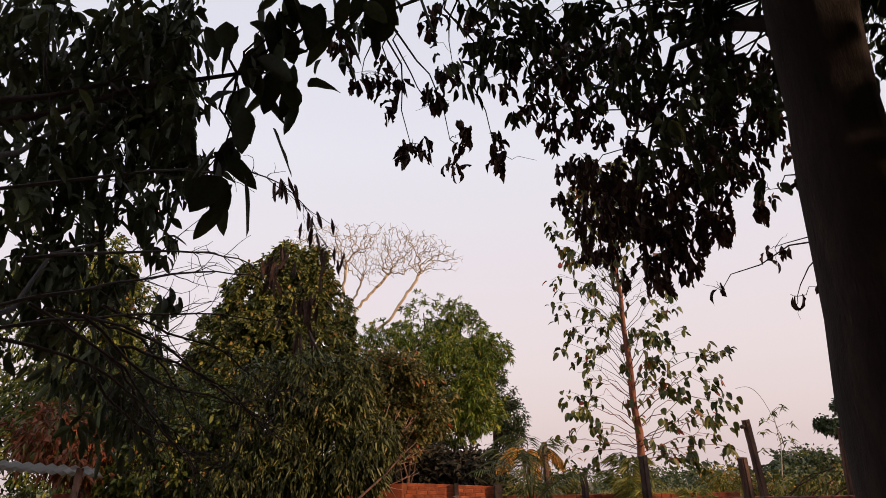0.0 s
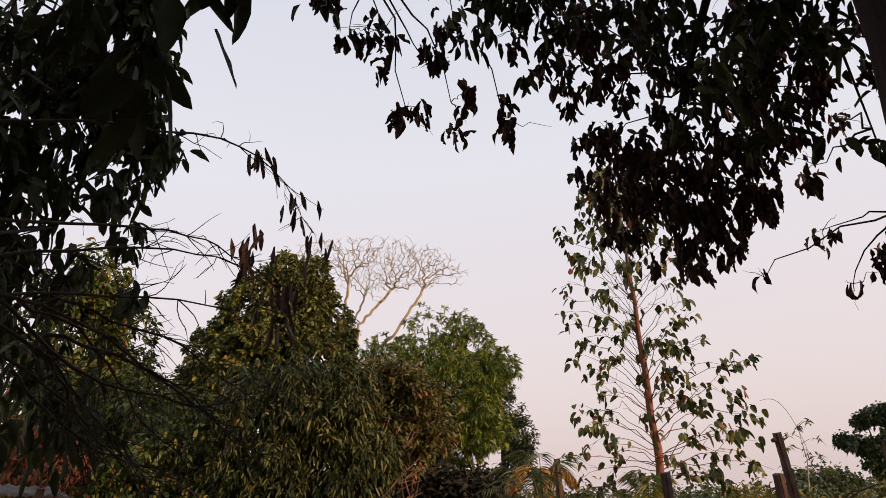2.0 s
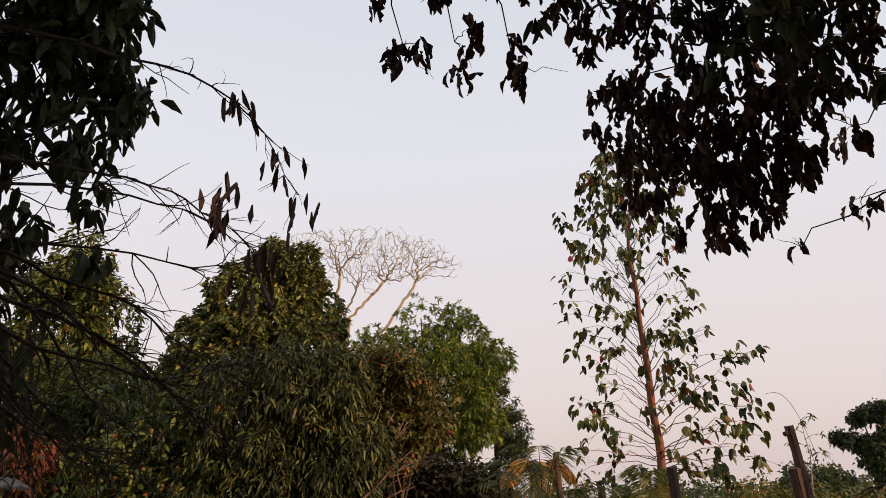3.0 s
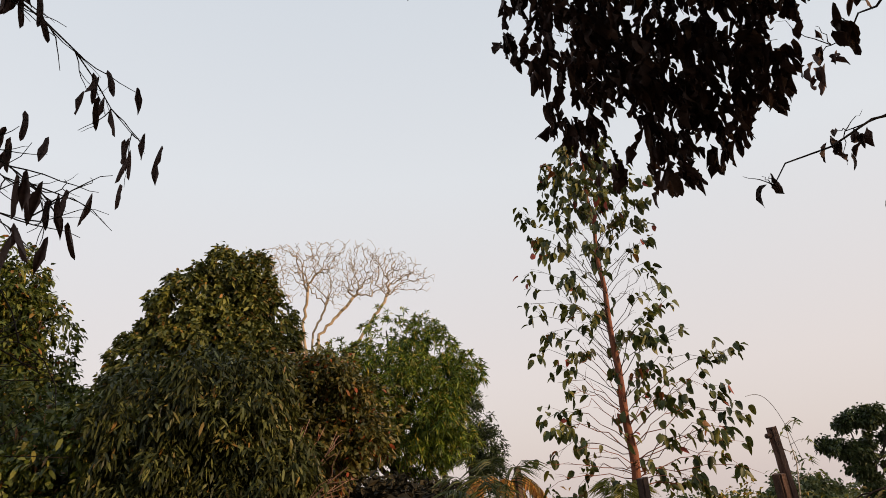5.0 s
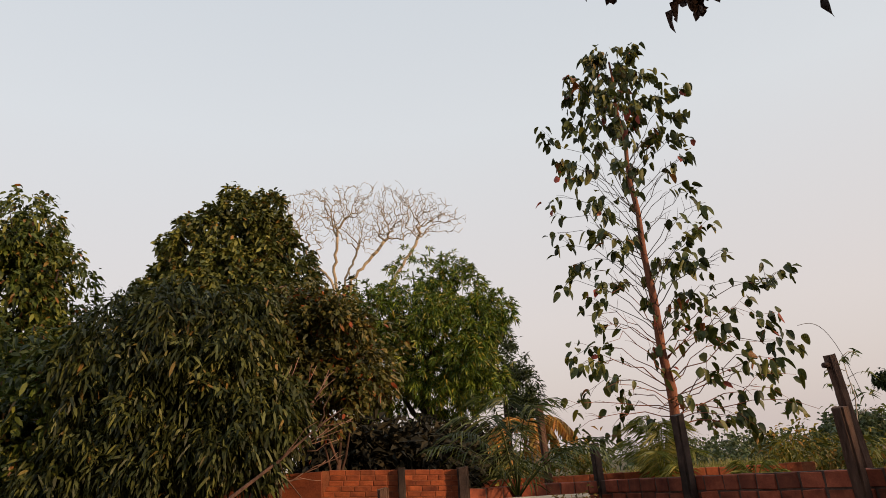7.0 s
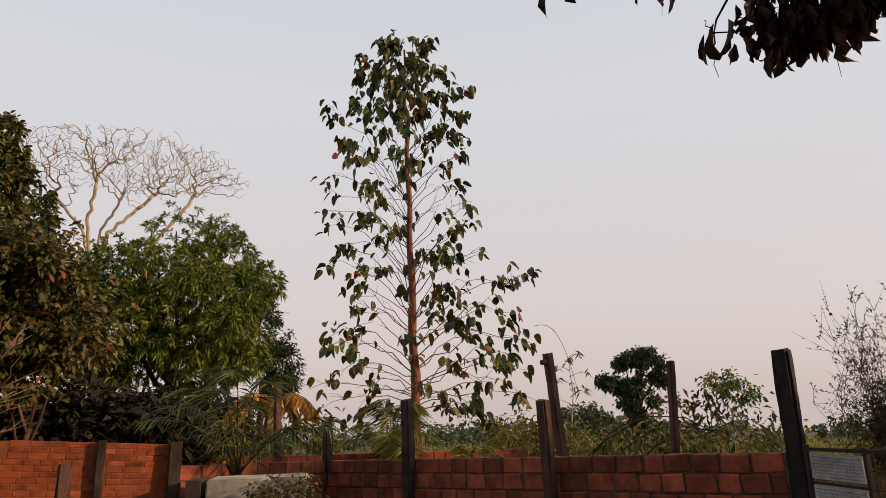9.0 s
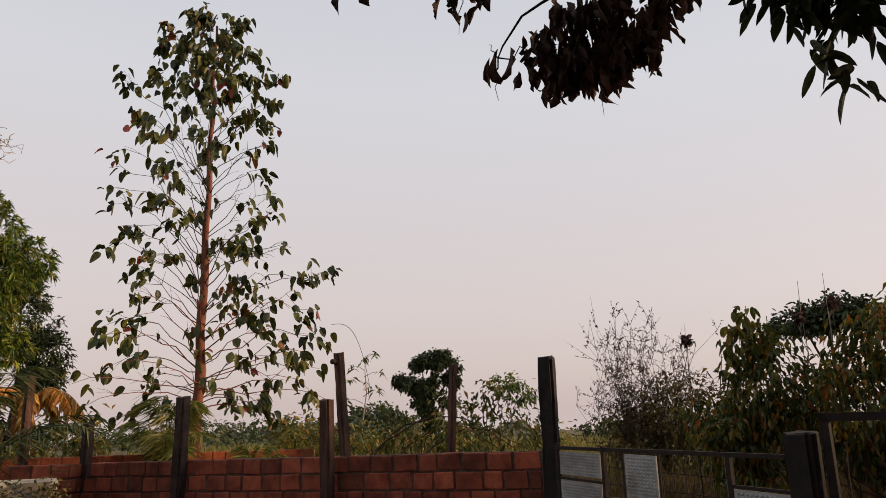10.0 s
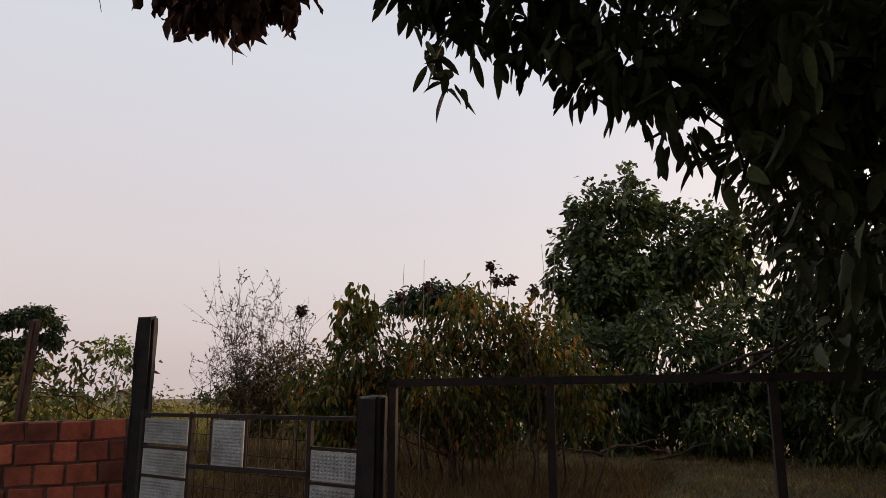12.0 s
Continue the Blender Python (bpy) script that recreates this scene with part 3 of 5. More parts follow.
tree("mango_tree", (-0.84, 31, 0), (-0.84, 31, 2.96),
     [(-1.03, 31, 7.82, 1.39, 1.67, 1.6), (-3.18, 31, 6.59, 1.67, 1.67, 1.39), (0.64, 31, 7.58, 1.19, 1.54, 1.25), (1.68, 31, 6.35, 1.04, 1.54, 1.25), (-0.23, 30.01, 5.36, 2.23, 1.95, 2.09), (-3.06, 30.14, 4.62, 2.09, 1.81, 1.67), (1.01, 30.75, 4.5, 1.39, 1.54, 1.54),
      (-1.46, 30.01, 6.35, 1.67, 1.54, 1.39), (-1.09, 30.75, 3.63, 2.64, 1.54, 1.12)],
     "bright green mango tree with some yellowing shoots", 3400, 17, 0.035, 0.26, 0.06, M_mango, 11, 0.22, clumps=(80, 0.65), shell=0.72, hang=0.0, droop=0.4, out=0.9, rough=0.2, loose=0.75)
# added bush whose dark leaves stand for the shaded hollow under the mango
tree("understory_shade_bush", (-0.8, 24.5, 0), (-0.8, 24.5, 0.6), [(-2.6, 24.5, 1.0, 1.4, 0.8, 1.0), (-0.6, 24.6, 1.1, 1.4, 0.8, 1.1), (1.0, 24.8, 1.0, 1.1, 0.8, 1.0), (-1.0, 17.5, 1.0, 1.2, 0.6, 1.0), (0.2, 17.8, 0.9, 0.8, 0.6, 0.9)],
     "bush added under the mango tree, leaves coloured dark to stand for shade", 2300, 12, 0.12, 0.26, 0.12, M_undershade, 27, 0.05, None, "bush", hang=0.3)
tree("dark_leafed_tree", (2.45, 36, 0), (2.45, 36, 2.62), [(2.09, 36, 5.18, 1.27, 1.6, 1.47), (3.4, 36, 3.99, 0.8, 1.2, 1), (2.09, 36, 7.08, 0.8, 1.2, 1), (3.05, 36, 2.92, 0.86, 1.06, 0.8)],
     "dark green tree partly hidden behind a mango tree", 560, 16, 0.09, 0.24, 0.075, M_dark, 12, 0.15, clumps=(26, 0.38), hang=0.1, rough=0.3)
tree("dome_tree", (-6.14, 24.5, 0), (-6.14, 24.5, 2.55),
     [(-5.95, 24.5, 7.89, 1.36, 1.76, 2.1), (-4.93, 24.37, 8.59, 0.57, 0.94, 1.36), (-6.84, 24.5, 7.38, 1.48, 1.9, 1.96), (-4.61, 24.5, 6.48, 1.14, 1.76, 2.1), (-8.05, 24.5, 5.85, 1.28, 1.76, 1.69), (-6.14, 23.99, 4.95, 2.98, 2.57, 2.84), (-8.69, 24.5, 4.19, 1.22, 1.9, 2.02)],
     "dense dome-shaped tree with dull olive leaves", 4400, 14, 0.05, 0.215, 0.10, M_dome, 13, 0.25, clumps=(60, 0.42), shell=0.86, hang=0.1, out=0.75, droop=0.5, rough=0.08, loose=0.75, oval=True)
tree("young_tree", (-13.31, 25, 0), (-13.31, 25, 4.09),
     [(-13.44, 25, 9.32, 1.02, 1.28, 1.66), (-13.7, 25, 7.28, 1.66, 1.79, 2.3), (-13.06, 25, 4.46, 2.05, 2.05, 2.56), (-11.14, 25.26, 3.95, 1.02, 1.28, 1.79), (-16.13, 25.77, 6.25, 2.56, 2.3, 3.84), (-14.34, 24.49, 1.39, 3.84, 2.05, 2.56), (-11.27, 24.74, 1.39, 2.05, 1.54, 2.05), (-12.22, 25, 7.36, 1.0, 1.1, 1.5), (-13.26, 25.1, 9.07, 0.9, 1.0, 1.5), (-11.65, 25, 5.08, 1.2, 1.1, 1.6)],
     "leafy green tree with a pointed top", 3000, 13, 0.09, 0.25, 0.10, M_young, 14, 0.2, clumps=(45, 0.55), hang=0.25, droop=0.5, shell=0.7, rough=0.2, loose=0.7, oval=True)
tree("broad_leafed_bush", (-5.1, 14.0, 0), (-5.1, 14.0, 1.0), [(-4.8, 13.8, 2.4, 0.75, 0.6, 0.75), (-5.7, 13.7, 1.9, 0.75, 0.6, 0.75), (-4.7, 13.6, 1.5, 0.8, 0.5, 0.5), (-6.5, 13.8, 1.5, 0.6, 0.5, 0.6)],
     "dark broad-leafed bush in front of the rendered wall", 900, 12, 0.06, 0.13, 0.062, M_young, 114, 0.05, None, "bush", (30, 0.24), hang=0.35, droop=0.4, shell=0.65, oval=True, loose=0.7)
tree("drooping_tree", (-2.9, 14.0, 0), (-2.8, 14.0, 1.6),
     [(-2.75, 13.8, 3.2, 0.8, 0.65, 0.85), (-1.95, 13.9, 3.05, 0.5, 0.6, 0.7), (-3.7, 13.8, 2.9, 0.85, 0.7, 1.0), (-2.5, 13.6, 2.1, 1.15, 0.6, 0.7), (-1.5, 13.8, 2.2, 0.45, 0.5, 0.55), (-3.9, 13.5, 1.6, 0.8, 0.55, 0.65), (-3.0, 13.4, 1.55, 1.0, 0.5, 0.42), (-1.9, 13.4, 1.7, 0.65, 0.45, 0.4)],
     "tree with long drooping olive leaves over the wall", 2700, 14, 0.07, 0.15, 0.038, M_droop, 15, 0.1, clumps=(40, 0.28), hang=0.75, droop=0.45, out=0.55, shell=0.75, loose=0.75, oval=True)
red_shrub = tree("reddish_shrub", (-1.0, 15.1, 0), (-0.9, 15.1, 1.5),
     [(-1.0, 15, 3.3, 0.8, 0.7, 0.9), (-0.45, 15.2, 2.8, 0.6, 0.6, 0.6), (-1.5, 15, 3.7, 0.55, 0.55, 0.5), (-1.3, 14.8, 2.5, 0.8, 0.6, 0.7)],
     "twiggy shrub with small brownish and reddish leaves", 1150, 11, 0.07, 0.11, 0.052, M_shrub, 16, 0.045, M_postwood, "shrub", (30, 0.22), oval=True, shell=0.55, hang=0.1, rough=0.3)
def shrub_twigs(th):
    """Pinkish bare twigs fanning out low in the reddish shrub."""
    rng = np.random.default_rng(37)
    g = Geo()
    g.tube(bent((-0.3, -0.4, -0.05), (-0.75, -0.95, 1.9), rng, 6, 0.03), taper(0.05, 0.025, 7), 7)
    part("stem", g, M_postwood, th)
    for k in range(16):
        g = Geo()
        a = rng.uniform(-0.2, 1.35)
        reach = rng.uniform(0.8, 1.5)
        p0 = Vector((rng.normal(-0.75, 0.12), -0.95 + rng.normal(0, 0.06), rng.uniform(1.2, 1.8)))
        p1 = p0 + Vector((math.sin(a) * reach, rng.normal(-0.1, 0.12), math.cos(a) * reach))
        pts = bent(p0, p1, rng, 6, 0.06, 0.1)
        g.tube(pts, taper(0.016, 0.004, 7), 5)
        for i in (2, 3, 4, 5):
            q = pts[i] + Vector((math.sin(a) * 0.3 + rng.normal(0, 0.16), rng.normal(0, 0.1), math.cos(a) * 0.3 + rng.normal(0, 0.12)))
            g.tube(bent(pts[i], q, rng, 3, 0.08), taper(0.009, 0.003, 4), 4)
        part("bare_twig", g, M_pinktwig, th, "bare pinkish twig")


shrub_twigs(red_shrub)
tree("rust_leafed_bush", (-7.2, 13.5, 0), (-7.2, 13.5, 1.0), [(-7.9, 13.5, 2.5, 0.6, 0.7, 0.6), (-7.2, 13.5, 2.0, 0.5, 0.6, 0.5)],
     "bush with rust-red dried leaves beside a tin roof", 190, 12, 0.1, 0.2, 0.07, M_red, 17, 0.06, None, "bush", hang=0.6)
tree("green_bush", (-8.2, 15.5, 0), (-8.2, 15.5, 1.5), [(-8.6, 15.5, 3.4, 1.5, 1.2, 1.2), (-6.8, 15.5, 3.0, 1.2, 1.0, 1.3)],
     "tall green bush behind the tin roof", 420, 14, 0.1, 0.2, 0.08, M_young, 18, 0.08, None, "bush", hang=0.4)
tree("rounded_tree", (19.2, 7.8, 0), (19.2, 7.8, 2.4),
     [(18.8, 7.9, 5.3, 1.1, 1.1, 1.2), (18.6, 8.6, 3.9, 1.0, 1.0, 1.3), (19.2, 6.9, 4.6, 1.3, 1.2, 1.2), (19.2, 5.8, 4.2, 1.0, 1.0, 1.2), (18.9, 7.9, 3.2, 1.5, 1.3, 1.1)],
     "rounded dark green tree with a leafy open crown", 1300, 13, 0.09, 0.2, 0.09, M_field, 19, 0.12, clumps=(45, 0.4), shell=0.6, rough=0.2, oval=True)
tree("dark_thicket", (16.5, 7.0, 0), (16.5, 7.0, 1.0), [(15.8, 8.2, 1.7, 1.0, 0.9, 0.9), (16.3, 6.6, 1.9, 1.1, 1.0, 1.0), (16.6, 5.0, 2.0, 1.1, 1.0, 1.1), (15.6, 9.3, 1.5, 0.8, 0.8, 0.8), (16.3, 3.4, 2.2, 1.3, 1.1, 1.4), (16.4, 7.8, 0.7, 1.4, 1.2, 0.8), (16.6, 5.5, 0.7, 1.4, 1.2, 0.8),
      # the last three lobes are added out of view, to shade the yellowing shrub
      (16.4, 3.5, 0.7, 1.3, 1.2, 0.8), (16.2, 9.9, 0.6, 1.1, 1.2, 0.7), (14.5, 2.3, 1.9, 1.5, 0.9, 1.9), (12.3, 1.9, 1.9, 1.5, 0.9, 1.9), (10.2, 1.3, 2.0, 1.5, 0.9, 2.0)],
     "dense dark thicket at the edge of the grass", 3500, 13, 0.10, 0.19, 0.08, M_field, 20, 0.08, None, "bush", hang=0.4, shell=0.6)
tree("brown_bush", (13.2, 13.2, 0), (13.2, 13.2, 0.5), [(13.0, 13.4, 1.3, 0.8, 0.9, 0.75), (13.9, 12.2, 1.3, 0.9, 0.8, 0.8), (12.6, 14.0, 0.9, 0.6, 0.7, 0.6), (14.2, 11.0, 1.2, 0.9, 0.9, 0.8), (13.2, 13.2, 0.5, 1.2, 1.2, 0.6), (14.0, 11.6, 0.5, 1.1, 1.2, 0.6)],
     "dense brownish green bush below dry twigs", 1100, 12, 0.1, 0.11, 0.05, M_brown, 26, 0.03, None, "bush", hang=0.3)
tree("yellowing_shrub", (10.4, 8.6, 0), (10.4, 8.6, 0.5),
     [(10.4, 8.3, 2.2, 0.6, 0.6, 0.45), (9.9, 9.6, 1.8, 0.45, 0.5, 0.55), (10.8, 7.5, 1.9, 0.5, 0.5, 0.5), (10.3, 8.7, 1.5, 0.85, 0.8, 0.6), (10.9, 7.1, 1.3, 0.5, 0.6, 0.5), (9.6, 10.1, 1.3, 0.4, 0.5, 0.5), (9.7, 9.7, 2.2, 0.12, 0.15, 0.3),
      (10.6, 8.4, 0.8, 0.35, 0.6, 0.35), (9.6, 9.8, 0.7, 0.3, 0.5, 0.5)],
     "tall shrub with hanging yellow and brown leaves", 1250, 8, 0.07, 0.10, 0.055, M_yellow, 21, 0.03, M_postwood, "shrub", (30, 0.2), hang=0.8, droop=0.5, shell=0.4, rough=0.3)
tree("flat_topped_tree", (24, 15.68, 0), (24, 15.68, 2.0), [(24, 15.68, 4.4, 0.8, 1.13, 0.35), (24, 16.62, 4.2, 0.8, 0.94, 0.35), (24.2, 14.74, 4.2, 0.8, 0.94, 0.4)],
     "flat-topped dark green tree rising behind the yellowing shrub", 330, 12, 0.1, 0.22, 0.09, M_dark, 121, 0.12, clumps=(14, 0.3), oval=True)


def shrub_tops():
    """Tall sprigs and dark seed heads over the yellowing shrub."""
    rng = np.random.default_rng(28)
    for x, y, h in ((10.7, 8.15, 3.0), (10.5, 8.0, 2.75), (10.2, 8.9, 2.7), (10.0, 9.2, 2.55), (10.75, 7.9, 2.8), (9.3, 10.3, 2.35), (10.9, 7.6, 2.65)):
        th = thing("seed_stalk", (x, y, 0), "thin stalk with a dark dried seed head", "plant")
        g = Geo()
        pts = bent((0, 0, 0.3), (0, 0, h), rng, 5, 0.02)
        g.tube(pts, taper(0.008, 0.004, 6), 4)
        part("stalk", g, M_twig, th)
        base = rng.normal(0, 0.03, (60, 3)) + np.array([0, 0, h])
        part("seed_head", leaves("seed_head", base, rng.normal(0, 1, (60, 3)), 0.08, 0.05, rng), M_dead, th)
    for x, y, h in ((9.75, 9.75, 2.75), (9.85, 9.55, 2.6), (9.6, 9.9, 2.5)):
        th = thing("leafy_stalk", (x, y, 0), "tall stalk with hanging yellow-green leaves", "plant")
        g = Geo()
        pts = bent((0, 0, 0.2), (0.05, 0, h), rng, 5, 0.02)
        g.tube(pts, taper(0.012, 0.005, 6), 4)
        part("stalk", g, M_palebark, th)
        z = rng.uniform(h - 0.8, h, 50)
        base = np.stack([rng.normal(0, 0.06, 50), rng.normal(0, 0.06, 50), z], 1)
        way = rng.normal(0, 0.5, (50, 3)) - np.array([0, 0, 0.9])
        part("leaf_spray", leaves("leaf_spray", base, way, 0.13, 0.075, rng, 0.4, 0.3, True, 0.1), M_weed, th)
    for x, y, h in ((11.0, 7.7, 3.35), (11.1, 7.5, 3.3), (10.0, 8.9, 3.05), (10.1, 9.3, 3.0)):
        th = thing("bare_stalk", (x, y, 0), "thin bare dry stalk above the shrub", "plant")
        g = Geo()
        pts = bent((0, 0, 0.3), (rng.normal(0, 0.15), rng.normal(0, 0.15), h), rng, 6, 0.02)
        g.tube(pts, taper(0.008, 0.003, 7), 4)
        q = bent(pts[4], pts[4] + Vector((rng.normal(0, 0.1), rng.normal(0, 0.15), 0.45)), rng, 3, 0.05)
        g.tube(q, taper(0.005, 0.002, 4), 4)
        part("stalk", g, M_palebark, th)


shrub_tops()


def shrub_stems():
    """Upright cane stems inside the yellowing shrub."""
    rng = np.random.default_rng(29)
    for k in range(22):
        x, y = 10.3 + rng.normal(0, 0.4), 8.5 + rng.normal(0, 1.0)
        th = thing("shrub_cane", (x, y, 0), "brown upright cane of the yellowing shrub", "cane", "canes of the shrub")
        g = Geo()
        pts = bent((0, 0, -0.05), (rng.normal(0, 0.3), rng.normal(0, 0.3), rng.uniform(1.2, 2.2)), rng, 5, 0.04)
        g.tube(pts, taper(0.016, 0.005, 6), 5)
        part("stem", g, M_postwood, th)


shrub_stems()
tree("far_round_tree", (26.0, 43.3, -1.0), (26.0, 43.3, 1.5), [(26.6, 43, 4.8, 1.0, 0.9, 0.6), (25.3, 43, 4.5, 0.6, 0.7, 0.45), (24.3, 43.3, 3.3, 0.6, 0.7, 0.45), (25.3, 43, 2.8, 0.75, 0.6, 0.55), (27.6, 43, 3.6, 0.5, 0.6, 0.6), (26.2, 43, 3.5, 0.4, 0.5, 0.35), (25.5, 43, 1.9, 0.6, 0.5, 0.6), (26.0, 43, 1.0, 0.5, 0.5, 0.8), (28.0, 43, 4.5, 0.5, 0.6, 0.5), (27.1, 43, 2.2, 0.4, 0.5, 0.4)],
     "far dark tree with a clumped open crown", 620, 12, 0.1, 0.26, 0.17, M_dark, 22, 0.17, clumps=(26, 0.36), rough=0.3, shell=0.5)
tree("green_sapling", (15.8, 22, 0), (15.8, 22, 1.5), [(15.6, 22, 2.3, 0.55, 0.5, 0.25), (16.2, 22, 2.0, 0.5, 0.5, 0.3)],
     "light green sapling behind the brick wall", 70, 8, 0.1, 0.16, 0.08, M_mango, 23, 0.03, M_palebark, "sapling")
tree("bush_by_post", (8.6, 13.6, 0), (8.6, 13.6, 0.5), [(8.0, 13.7, 1.2, 0.5, 0.5, 0.5), (8.7, 13.2, 1.25, 0.55, 0.5, 0.55), (7.5, 14.2, 1.0, 0.5, 0.5, 0.35), (8.3, 13.4, 1.7, 0.25, 0.25, 0.3)],
     "weedy bush with yellow-green leaves behind the wall", 105, 8, 0.1, 0.12, 0.055, M_weed, 24, 0.02, None, "bush", hang=0.6)


def slender_tree():
    """Tall straight young tree: red trunk, thin branches that rise and arch over, broad leaves in drooping bunches near their ends."""
    rng = np.random.default_rng(31)
    foot = Vector((5.47, 19.5, 0))
    th = thing("slender_tree", foot, "tall slender tree with a reddish trunk and sparse broad leaves", "tree")
    lean = -0.2
    g = Geo()
    n = 26
    pts = [Vector((lean * i / n + 0.025 * math.sin(i * 1.3), 0.03 * math.cos(i * 1.7), 10.6 * i / n - 0.05)) for i in range(n + 1)]
    g.tube(pts, [(0.125 * (1 - 0.9 * (i / n) ** 0.9) + 0.012) * (1 + 0.08 * math.sin(i * 2.3)) for i in range(n + 1)], 10)
    part("trunk", g, M_redbark, th)
    heights = (1.4, 2.1, 3.0, 3.8, 4.7, 6.0, 8.0, 9.0, 10.0, 10.8)
    reach_right = (2.0, 2.7, 2.9, 2.7, 2.0, 1.55, 1.2, 1.3, 0.75, 0.3)
    reach_left = (1.7, 2.1, 2.2, 1.9, 1.7, 2.0, 1.8, 1.8, 1.15, 0.6)
    base, way = [], []

    def bunch(at, out, many):
        for _ in range(many):
            base.append(tuple(at + Vector(rng.normal(0, 0.075, 3))))
            way.append((out.x * 0.4 + rng.normal(0, 0.55), out.y * 0.4 + rng.normal(0, 0.55), -0.6 + rng.normal(0, 0.45)))

    count = 104
    for k in range(count):
        z1 = 1.5 + 9.3 * (k + 0.5) / count
        a = k * 2.399 + rng.normal(0, 0.25)
        c = math.cos(a)
        c = math.copysign(abs(c) ** 0.6, c)
        mix = 0.5 + 0.5 * c
        reach = (1 - mix) * float(np.interp(z1, heights, reach_left)) + mix * float(np.interp(z1, heights, reach_right))
        reach *= rng.uniform(0.8, 1.15)
        steep = float(np.interp(z1, (1.5, 3.0, 5.0, 8.0, 10.8), (-0.05, 0.3, 0.6, 0.85, 1.2))) * rng.uniform(0.75, 1.2)
        z0 = max(1.35, min(z1 - reach * steep, 10.3))
        start, end = Vector((lean * z0 / 10.6, 0, z0)), Vector((c * reach, math.sin(a) * reach, z1))
        pts = []
        for i in range(8):
            q = i / 7
            p = start.lerp(end, q)
            p.z += 0.16 * reach * math.sin(q * 2.6) * (0.4 if z1 < 3 else 1) - 0.12 * reach * q ** 4
            pts.append(p + Vector(rng.normal(0, 0.025 * reach, 3)) * (1 if 0 < i < 7 else 0))
        b = Geo()
        r0 = 0.0075 + 0.0075 * (1 - z1 / 11) * (1.4 if rng.random() < 0.25 else 0.9)
        b.tube(pts, taper(r0, 0.004, 8), 5)
        tips = [pts[7], pts[6]]
        for _ in range(int(rng.integers(3, 6))):
            i = int(rng.integers(2, 7))
            d = (pts[i] - pts[i - 1]).normalized()
            tip = pts[i] + (d + Vector(rng.normal(0, 0.45, 3))).normalized() * rng.uniform(0.2, 0.42) * (0.5 + 0.3 * reach)
            b.tube([pts[i], pts[i].lerp(tip, 0.5) + Vector((0, 0, 0.03)), tip], [r0 * 0.5, r0 * 0.35, 0.003], 4)
            if i > 3 or (z1 < 5.2 and c > 0):
                tips.append(tip)
        part("branch", b, M_redbark if z1 < 4.5 else M_twig, th)
        out = Vector((c, math.sin(a), 0))
        for tip in tips:
            full = 0.9 if z1 > 8.2 else (0.85 if z1 < 5.2 and c > -0.2 else 0.5)
            if rng.random() < full:
                bunch(tip, out, int(rng.integers(3, 8)) if z1 > 8.2 else int(rng.integers(2, 7)))
        for i in (4, 5):
            if rng.random() < 0.35:
                bunch(pts[i], out, 1)
    for _ in range(46):
        z = rng.uniform(8.6, 10.85)
        rr = (0.75 - 0.4 * (z - 8.6) / 2.25) * math.sqrt(rng.random())
        a = rng.uniform(0, 6.28)
        bunch(Vector((lean - 0.12 + rr * math.cos(a), rr * math.sin(a), z)), Vector((math.cos(a), math.sin(a), 0)), 5)
    for _ in range(22):
        z = rng.uniform(2.5, 8.5)
        bunch(Vector((lean * z / 10.6 + rng.normal(0, 0.12), rng.normal(0, 0.12), z)), Vector((0, -1, 0)), 3)
    part("crown", leaves("crown", base, way, 0.195, 0.145, rng, 0.45, 0.25, True, 0.12), M_slender, th)


slender_tree()


